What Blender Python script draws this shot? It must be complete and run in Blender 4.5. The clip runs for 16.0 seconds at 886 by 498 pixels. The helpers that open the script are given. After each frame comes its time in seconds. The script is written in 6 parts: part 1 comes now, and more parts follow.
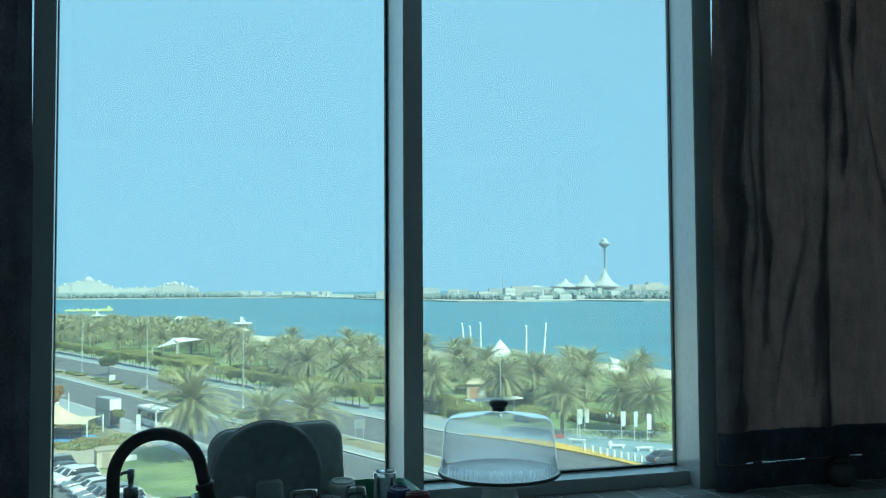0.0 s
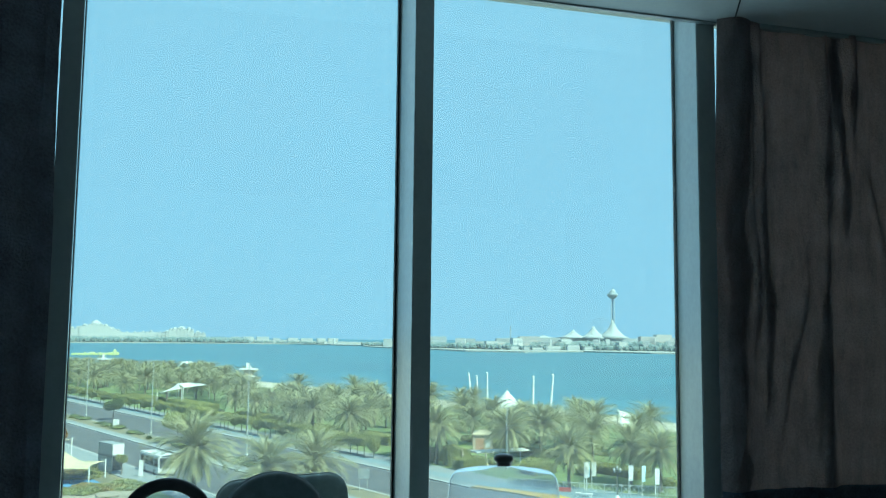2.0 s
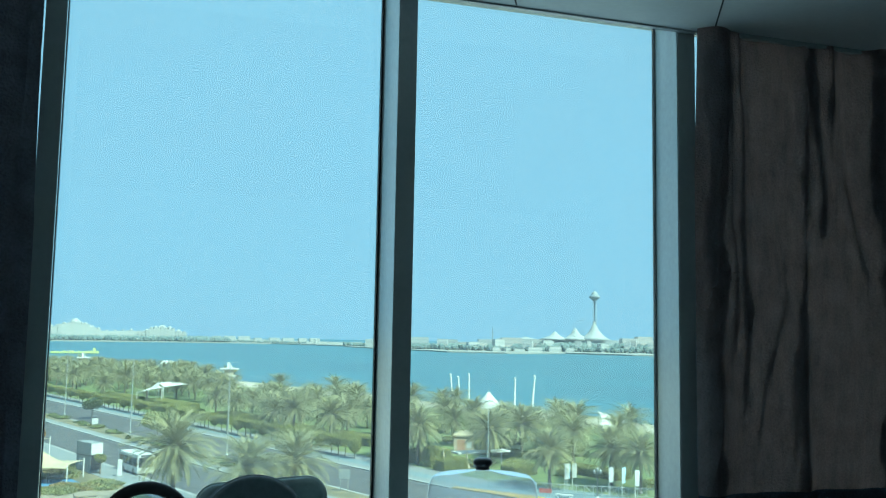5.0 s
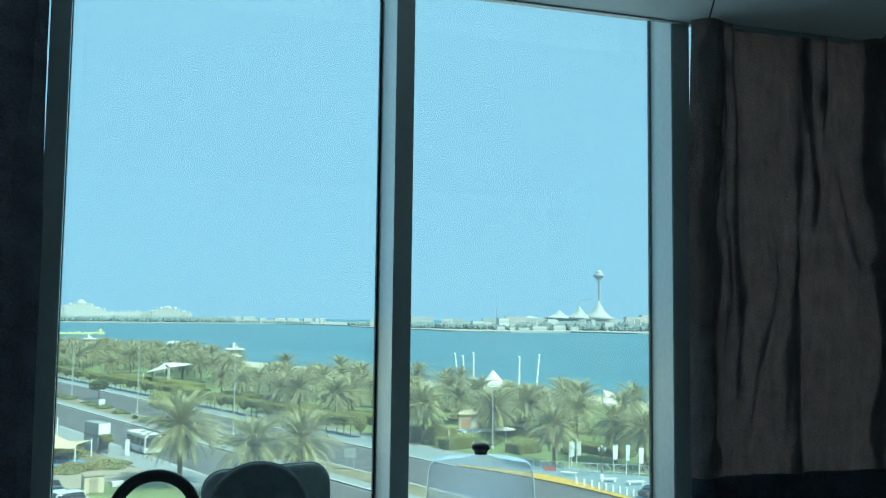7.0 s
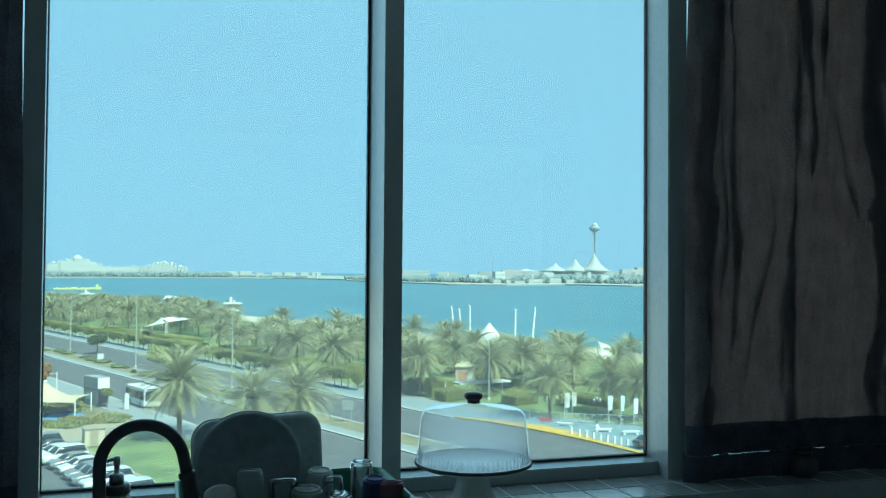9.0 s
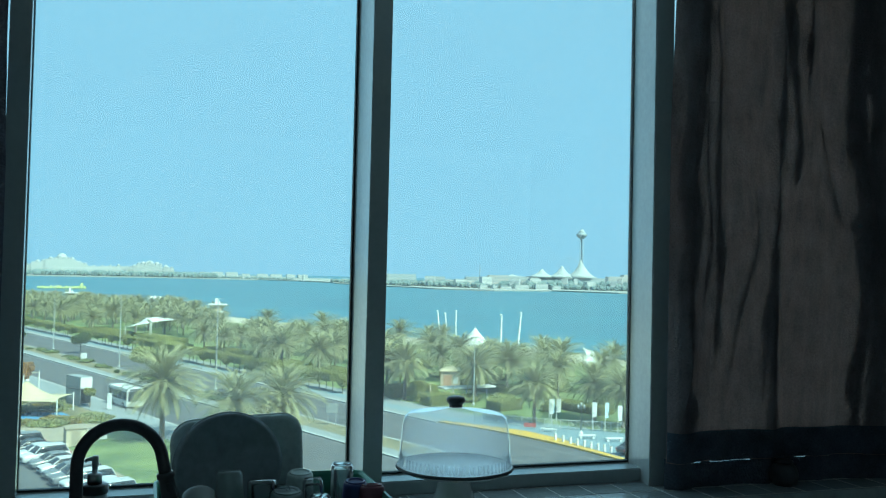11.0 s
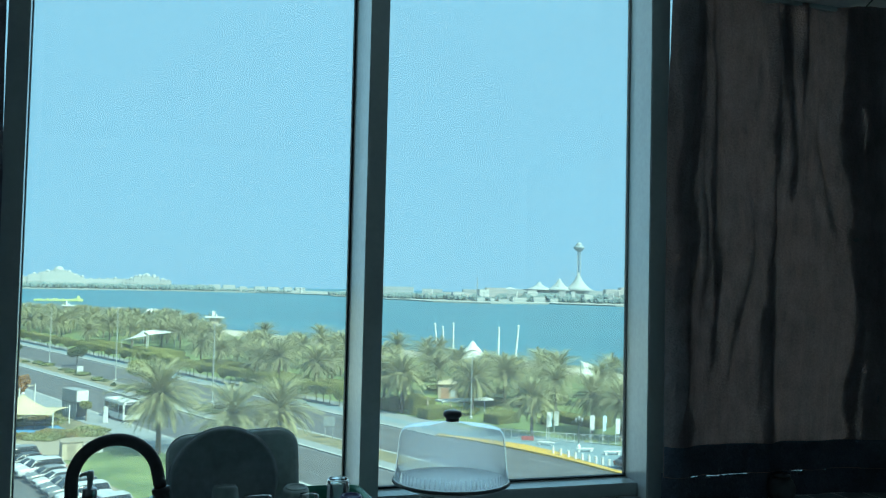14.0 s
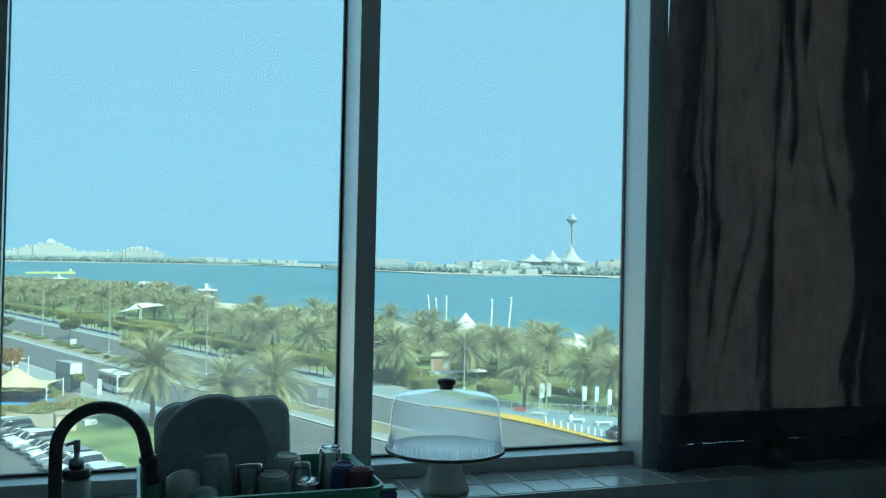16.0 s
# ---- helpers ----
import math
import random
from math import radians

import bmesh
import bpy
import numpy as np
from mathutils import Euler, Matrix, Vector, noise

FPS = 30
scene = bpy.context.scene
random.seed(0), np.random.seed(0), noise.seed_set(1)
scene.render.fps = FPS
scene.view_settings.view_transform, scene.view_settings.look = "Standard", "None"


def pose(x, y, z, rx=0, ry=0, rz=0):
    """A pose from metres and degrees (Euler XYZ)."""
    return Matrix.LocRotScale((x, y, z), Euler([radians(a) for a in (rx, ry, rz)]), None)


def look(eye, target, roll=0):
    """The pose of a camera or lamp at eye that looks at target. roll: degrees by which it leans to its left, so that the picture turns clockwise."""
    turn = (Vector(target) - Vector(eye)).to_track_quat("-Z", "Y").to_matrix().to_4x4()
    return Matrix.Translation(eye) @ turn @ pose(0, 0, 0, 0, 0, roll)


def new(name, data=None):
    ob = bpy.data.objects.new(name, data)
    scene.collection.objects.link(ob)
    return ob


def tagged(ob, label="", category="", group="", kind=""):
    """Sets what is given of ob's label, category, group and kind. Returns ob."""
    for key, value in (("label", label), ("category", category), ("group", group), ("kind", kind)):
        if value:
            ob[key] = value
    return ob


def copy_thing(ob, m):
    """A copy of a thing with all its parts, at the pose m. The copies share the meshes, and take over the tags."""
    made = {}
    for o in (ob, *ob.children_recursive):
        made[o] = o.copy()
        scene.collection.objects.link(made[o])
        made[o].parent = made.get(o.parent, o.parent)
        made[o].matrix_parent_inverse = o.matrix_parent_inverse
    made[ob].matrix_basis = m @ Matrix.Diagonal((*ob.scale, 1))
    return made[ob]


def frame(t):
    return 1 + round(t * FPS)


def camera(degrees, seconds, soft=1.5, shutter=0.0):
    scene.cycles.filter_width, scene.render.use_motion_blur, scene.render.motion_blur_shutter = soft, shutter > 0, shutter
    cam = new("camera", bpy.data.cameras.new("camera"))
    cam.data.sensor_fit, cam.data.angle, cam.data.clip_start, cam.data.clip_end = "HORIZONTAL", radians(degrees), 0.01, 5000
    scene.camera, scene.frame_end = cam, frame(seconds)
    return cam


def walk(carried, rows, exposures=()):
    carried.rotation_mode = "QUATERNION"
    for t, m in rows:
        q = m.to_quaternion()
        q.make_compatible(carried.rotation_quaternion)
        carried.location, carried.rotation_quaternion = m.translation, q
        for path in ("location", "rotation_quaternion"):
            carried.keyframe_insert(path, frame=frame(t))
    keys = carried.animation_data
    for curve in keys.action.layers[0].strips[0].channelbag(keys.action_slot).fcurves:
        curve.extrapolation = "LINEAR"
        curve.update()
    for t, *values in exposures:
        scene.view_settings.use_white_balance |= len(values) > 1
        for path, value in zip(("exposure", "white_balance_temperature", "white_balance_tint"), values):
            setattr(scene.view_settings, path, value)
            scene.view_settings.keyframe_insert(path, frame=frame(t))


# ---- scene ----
cam = camera(53.0, 16.0, soft=1.2)
PATH = [
    (0, (0.003, 0.01, 19.998), (0.588, 1.92, 20.085), -0.3),
    (0.5, (0.001, 0.001, 20.003), (0.574, 1.914, 20.113), -0.2),
    (1, (-0.013, -0.011, 20.005), (0.553, 1.901, 20.151), 0.1),
    (1.5, (-0.002, -0.021, 20.01), (0.562, 1.89, 20.188), 0.4),
    (2, (-0.009, -0.029, 20.011), (0.556, 1.879, 20.207), 0.6),
    (2.5, (-0.012, -0.022, 20.009), (0.561, 1.884, 20.207), 0.7),
    (3, (-0.009, -0.029, 20.014), (0.575, 1.875, 20.207), 0.8),
    (3.5, (-0.007, -0.035, 20.017), (0.585, 1.866, 20.209), 0.8),
    (4, (-0.006, -0.033, 20.018), (0.593, 1.865, 20.217), 0.9),
    (6.5, (-0.016, -0.09, 20.037), (0.587, 1.808, 20.217), 1.1),
    (7, (-0.013, -0.103, 20.045), (0.582, 1.8, 20.197), 0.7),
    (7.5, (-0.003, -0.077, 20.039), (0.588, 1.83, 20.156), 0.2),
    (8, (0.011, -0.074, 20.034), (0.607, 1.833, 20.119), 0.2),
    (8.5, (0.009, -0.068, 20.028), (0.61, 1.839, 20.086), 0.3),
    (9, (0.01, -0.068, 20.032), (0.616, 1.837, 20.08), 0.4),
    (9.5, (0.023, -0.074, 20.031), (0.637, 1.829, 20.081), 0.6),
    (12, (0.013, -0.056, 20.029), (0.646, 1.84, 20.095), 1.8),
    (12.5, (0.015, -0.051, 20.027), (0.643, 1.846, 20.099), 2.0),
    (13, (0.015, -0.053, 20.028), (0.644, 1.844, 20.104), 1.9),
    (13.5, (0.014, -0.057, 20.03), (0.646, 1.839, 20.109), 1.7),
    (14, (0.018, -0.07, 20.033), (0.656, 1.824, 20.12), 1.3),
    (14.5, (0.028, -0.061, 20.029), (0.67, 1.831, 20.119), 1.1),
    (15, (0.028, -0.062, 20.032), (0.675, 1.829, 20.108), 1.0),
    (15.5, (0.028, -0.04, 20.025), (0.676, 1.851, 20.075), 1.1),
    (16, (0.032, -0.024, 20.017), (0.687, 1.866, 20.042), 1.2),
]
walk(cam, [(t, look(eye, target, roll)) for t, eye, target, roll in PATH], exposures=((0, 1.35), (16, 1.35)))


# ---- light and exposure ----
SUN_AZ, SUN_EL = 152.0, 50.0       # degrees clockwise from +y (seaward), and above the horizon
world = bpy.data.worlds.new("sky")
scene.world = world
world.use_nodes = True
wn = world.node_tree
sky = wn.nodes.new("ShaderNodeTexSky")
sky.sky_type = 'NISHITA'
sky.sun_disc = False
sky.sun_elevation = radians(SUN_EL)
sky.sun_rotation = radians(SUN_AZ)
sky.air_density, sky.dust_density, sky.ozone_density = 1.0, 0.5, 6.0
haze = wn.nodes.new("ShaderNodeBackground")      # bright even haze of a humid coast
haze.inputs["Color"].default_value, haze.inputs["Strength"].default_value = (0.184, 0.309, 0.424, 1), 1.0
air = wn.nodes.new("ShaderNodeMixShader")
air.inputs[0].default_value = 0.97
wn.nodes["Background"].inputs["Strength"].default_value = 0.1
wn.links.new(sky.outputs[0], wn.nodes["Background"].inputs["Color"])
wn.links.new(wn.nodes["Background"].outputs[0], air.inputs[1])
wn.links.new(haze.outputs[0], air.inputs[2])
wn.links.new(air.outputs[0], wn.nodes["World Output"].inputs[0])
sun_data = bpy.data.lights.new("sun", 'SUN')
sun_data.energy, sun_data.angle, sun_data.color = 5.0, radians(0.6), (1.0, 0.90, 0.74)
sun = new("sun", sun_data)
_a, _e = radians(SUN_AZ), radians(SUN_EL)
sun.matrix_world = look((math.sin(_a) * math.cos(_e) * 50, math.cos(_a) * math.cos(_e) * 50, math.sin(_e) * 50), (0, 0, 0))

# lamps added in the two open panes, topping up the sky's light indoors
for _x in (0.143, 1.004):
    pane_data = bpy.data.lights.new("window_light", 'AREA')
    pane_data.shape, pane_data.size, pane_data.size_y = 'RECTANGLE', 0.78, 1.48
    pane_data.energy, pane_data.color = 0.85, (0.46, 0.82, 1.0)
    pane_light = new("window_light", pane_data)
    pane_light.matrix_world = pose(_x, 2.285, 20.24, -90, 0, 0)


# ---- materials ----
def mat(name, color, rough=0.6, var=0.18, scale=4.0, metal=0.0, bump=0.15, fine=60.0, rand=0.0, spec=0.5, sheen=0.0, hue=None):
    """A surface with broad stains and fine grain; rand varies it from object to object."""
    m = bpy.data.materials.new(name)
    m.use_nodes = True
    nt = m.node_tree
    b = nt.nodes["Principled BSDF"]
    tc = nt.nodes.new("ShaderNodeTexCoord")
    n1, n2 = nt.nodes.new("ShaderNodeTexNoise"), nt.nodes.new("ShaderNodeTexNoise")
    n1.inputs["Scale"].default_value, n1.inputs["Detail"].default_value = scale, 5
    n2.inputs["Scale"].default_value, n2.inputs["Detail"].default_value = fine, 3
    for n in (n1, n2):
        nt.links.new(tc.outputs["Object"], n.inputs["Vector"])
    mix = nt.nodes.new("ShaderNodeMix")
    mix.data_type = 'RGBA'
    lo = tuple(c * (1 - var) for c in color)
    hi = tuple(min(1, c * (1 + var)) for c in (hue or color))
    mix.inputs[6].default_value, mix.inputs[7].default_value = (*lo, 1), (*hi, 1)
    add = nt.nodes.new("ShaderNodeMath")
    add.operation = 'MULTIPLY_ADD'
    add.inputs[1].default_value = 0.4
    half = nt.nodes.new("ShaderNodeMath")
    half.operation = 'MULTIPLY'
    half.inputs[1].default_value = 0.62
    nt.links.new(n1.outputs["Fac"], half.inputs[0])
    nt.links.new(n2.outputs["Fac"], add.inputs[0])
    nt.links.new(half.outputs[0], add.inputs[2])
    ramp = nt.nodes.new("ShaderNodeMapRange")
    ramp.inputs[1].default_value, ramp.inputs[2].default_value = 0.33, 0.69
    nt.links.new(add.outputs[0], ramp.inputs[0])
    nt.links.new(ramp.outputs[0], mix.inputs[0])
    out = mix.outputs[2]
    if rand:
        oi = nt.nodes.new("ShaderNodeObjectInfo")
        hs = nt.nodes.new("ShaderNodeHueSaturation")
        mr = nt.nodes.new("ShaderNodeMapRange")
        mr.inputs[3].default_value, mr.inputs[4].default_value = 1 - rand, 1 + rand
        nt.links.new(oi.outputs["Random"], mr.inputs[0])
        nt.links.new(mr.outputs[0], hs.inputs["Value"])
        nt.links.new(out, hs.inputs["Color"])
        out = hs.outputs[0]
    nt.links.new(out, b.inputs["Base Color"])
    b.inputs["Roughness"].default_value = rough
    b.inputs["Metallic"].default_value = metal
    b.inputs["Specular IOR Level"].default_value = spec
    if bump:
        bp = nt.nodes.new("ShaderNodeBump")
        bp.inputs["Strength"].default_value, bp.inputs["Distance"].default_value = bump, 0.02
        nt.links.new(n2.outputs["Fac"], bp.inputs["Height"])
        nt.links.new(bp.outputs[0], b.inputs["Normal"])
    return m


def pane_mat(name, tint, dust, rough=0.02, ior=1.45, dust_tint=(0.9, 0.95, 1.0)):
    """A thin clear sheet: straight transmission with a tint, a film of dust, and mirror gloss."""
    m = bpy.data.materials.new(name)
    m.use_nodes = True
    nt = m.node_tree
    nt.nodes.remove(nt.nodes["Principled BSDF"])
    tr, tl, gl = (nt.nodes.new("ShaderNodeBsdf" + k) for k in ("Transparent", "Translucent", "Glossy"))
    tr.inputs[0].default_value, tl.inputs[0].default_value = (*tint, 1), (*dust_tint, 1)
    gl.inputs["Roughness"].default_value = rough
    mx, mg = nt.nodes.new("ShaderNodeMixShader"), nt.nodes.new("ShaderNodeMixShader")
    tc, nz, mr, fr = (nt.nodes.new("ShaderNode" + k) for k in ("TexCoord", "TexNoise", "MapRange", "Fresnel"))
    nz.inputs["Scale"].default_value, nz.inputs["Detail"].default_value = 3.0, 4
    nt.links.new(tc.outputs["Object"], nz.inputs["Vector"])
    nt.links.new(nz.outputs["Fac"], mr.inputs[0])
    mr.inputs[1].default_value, mr.inputs[2].default_value = 0.25, 0.75
    mr.inputs[3].default_value, mr.inputs[4].default_value = dust * 0.8, dust * 1.2
    nt.links.new(mr.outputs[0], mx.inputs[0])
    nt.links.new(tr.outputs[0], mx.inputs[1])
    nt.links.new(tl.outputs[0], mx.inputs[2])
    fr.inputs[0].default_value = ior
    nt.links.new(fr.outputs[0], mg.inputs[0])
    nt.links.new(mx.outputs[0], mg.inputs[1])
    nt.links.new(gl.outputs[0], mg.inputs[2])
    nt.links.new(mg.outputs[0], nt.nodes["Material Output"].inputs[0])
    return m


def cloth_mat(name, color, through_color, share):
    """Woven cloth that lets a little light through."""
    m = mat(name, color, 0.9, 0.38, 11.0, bump=0.6, fine=170.0, spec=0.15)
    nt = m.node_tree
    tl, mx = nt.nodes.new("ShaderNodeBsdfTranslucent"), nt.nodes.new("ShaderNodeMixShader")
    tl.inputs[0].default_value = (*through_color, 1)
    mx.inputs[0].default_value = share
    b = nt.nodes["Principled BSDF"]
    tc, mp, nz, mr, tint = (nt.nodes.new("ShaderNode" + k) for k in ("TexCoord", "Mapping", "TexNoise", "MapRange", "VectorMath"))
    mp.inputs["Scale"].default_value = (1.0, 1.0, 0.22)      # slubs and creases run down the cloth
    nz.inputs["Scale"].default_value, nz.inputs["Detail"].default_value, nz.inputs["Roughness"].default_value = 34.0, 8, 0.72
    mr.inputs[1].default_value, mr.inputs[2].default_value = 0.3, 0.7
    mr.inputs[3].default_value, mr.inputs[4].default_value = 0.5, 1.4
    tint.operation = 'SCALE'
    tint.inputs[0].default_value = through_color
    nt.links.new(tc.outputs["Object"], mp.inputs[0])
    nt.links.new(mp.outputs[0], nz.inputs["Vector"])
    nt.links.new(nz.outputs["Fac"], mr.inputs[0])
    nt.links.new(mr.outputs[0], tint.inputs["Scale"])
    nt.links.new(tint.outputs[0], tl.inputs[0])
    nt.links.new(b.outputs[0], mx.inputs[1])
    nt.links.new(tl.outputs[0], mx.inputs[2])
    nt.links.new(mx.outputs[0], nt.nodes["Material Output"].inputs[0])
    return m


def leaf_mat(name, color, var=0.35, rand=0.12):
    """Foliage: colour varies leaf by leaf, with some light through the blade."""
    m = bpy.data.materials.new(name)
    m.use_nodes = True
    nt = m.node_tree
    b = nt.nodes["Principled BSDF"]
    g, oi, hs, mr, mr2 = (nt.nodes.new("ShaderNode" + k) for k in ("NewGeometry", "ObjectInfo", "HueSaturation", "MapRange", "MapRange"))
    mul = nt.nodes.new("ShaderNodeMath")
    mul.operation = 'MULTIPLY'
    mr.inputs[3].default_value, mr.inputs[4].default_value = 1 - var, 1 + var
    mr2.inputs[3].default_value, mr2.inputs[4].default_value = 1 - rand, 1 + rand
    nt.links.new(g.outputs["Random Per Island"], mr.inputs[0])
    nt.links.new(oi.outputs["Random"], mr2.inputs[0])
    nt.links.new(mr.outputs[0], mul.inputs[0])
    nt.links.new(mr2.outputs[0], mul.inputs[1])
    nt.links.new(mul.outputs[0], hs.inputs["Value"])
    hs.inputs["Color"].default_value = (*color, 1)
    tl, mx = nt.nodes.new("ShaderNodeBsdfTranslucent"), nt.nodes.new("ShaderNodeMixShader")
    nt.links.new(hs.outputs[0], b.inputs["Base Color"])
    nt.links.new(hs.outputs[0], tl.inputs[0])
    b.inputs["Roughness"].default_value = 0.55
    b.inputs["Specular IOR Level"].default_value = 0.35
    mx.inputs[0].default_value = 0.35
    nt.links.new(b.outputs[0], mx.inputs[1])
    nt.links.new(tl.outputs[0], mx.inputs[2])
    nt.links.new(mx.outputs[0], nt.nodes["Material Output"].inputs[0])
    return m


def water_mat():
    m = mat("sea_water", (0.011, 0.09, 0.125), 0.28, 0.22, 0.012, bump=0.0, fine=0.25, spec=0.25, hue=(0.02, 0.132, 0.166))
    nt = m.node_tree
    b = nt.nodes["Principled BSDF"]
    tc, mp, nz, bp = (nt.nodes.new("ShaderNode" + k) for k in ("TexCoord", "Mapping", "TexNoise", "Bump"))
    mp.inputs["Scale"].default_value = (0.5, 0.9, 1)
    nz.inputs["Scale"].default_value, nz.inputs["Detail"].default_value = 0.8, 6
    bp.inputs["Strength"].default_value, bp.inputs["Distance"].default_value = 0.6, 0.3
    nt.links.new(tc.outputs["Object"], mp.inputs[0])
    nt.links.new(mp.outputs[0], nz.inputs["Vector"])
    nt.links.new(nz.outputs["Fac"], bp.inputs["Height"])
    nt.links.new(bp.outputs[0], b.inputs["Normal"])
    return m


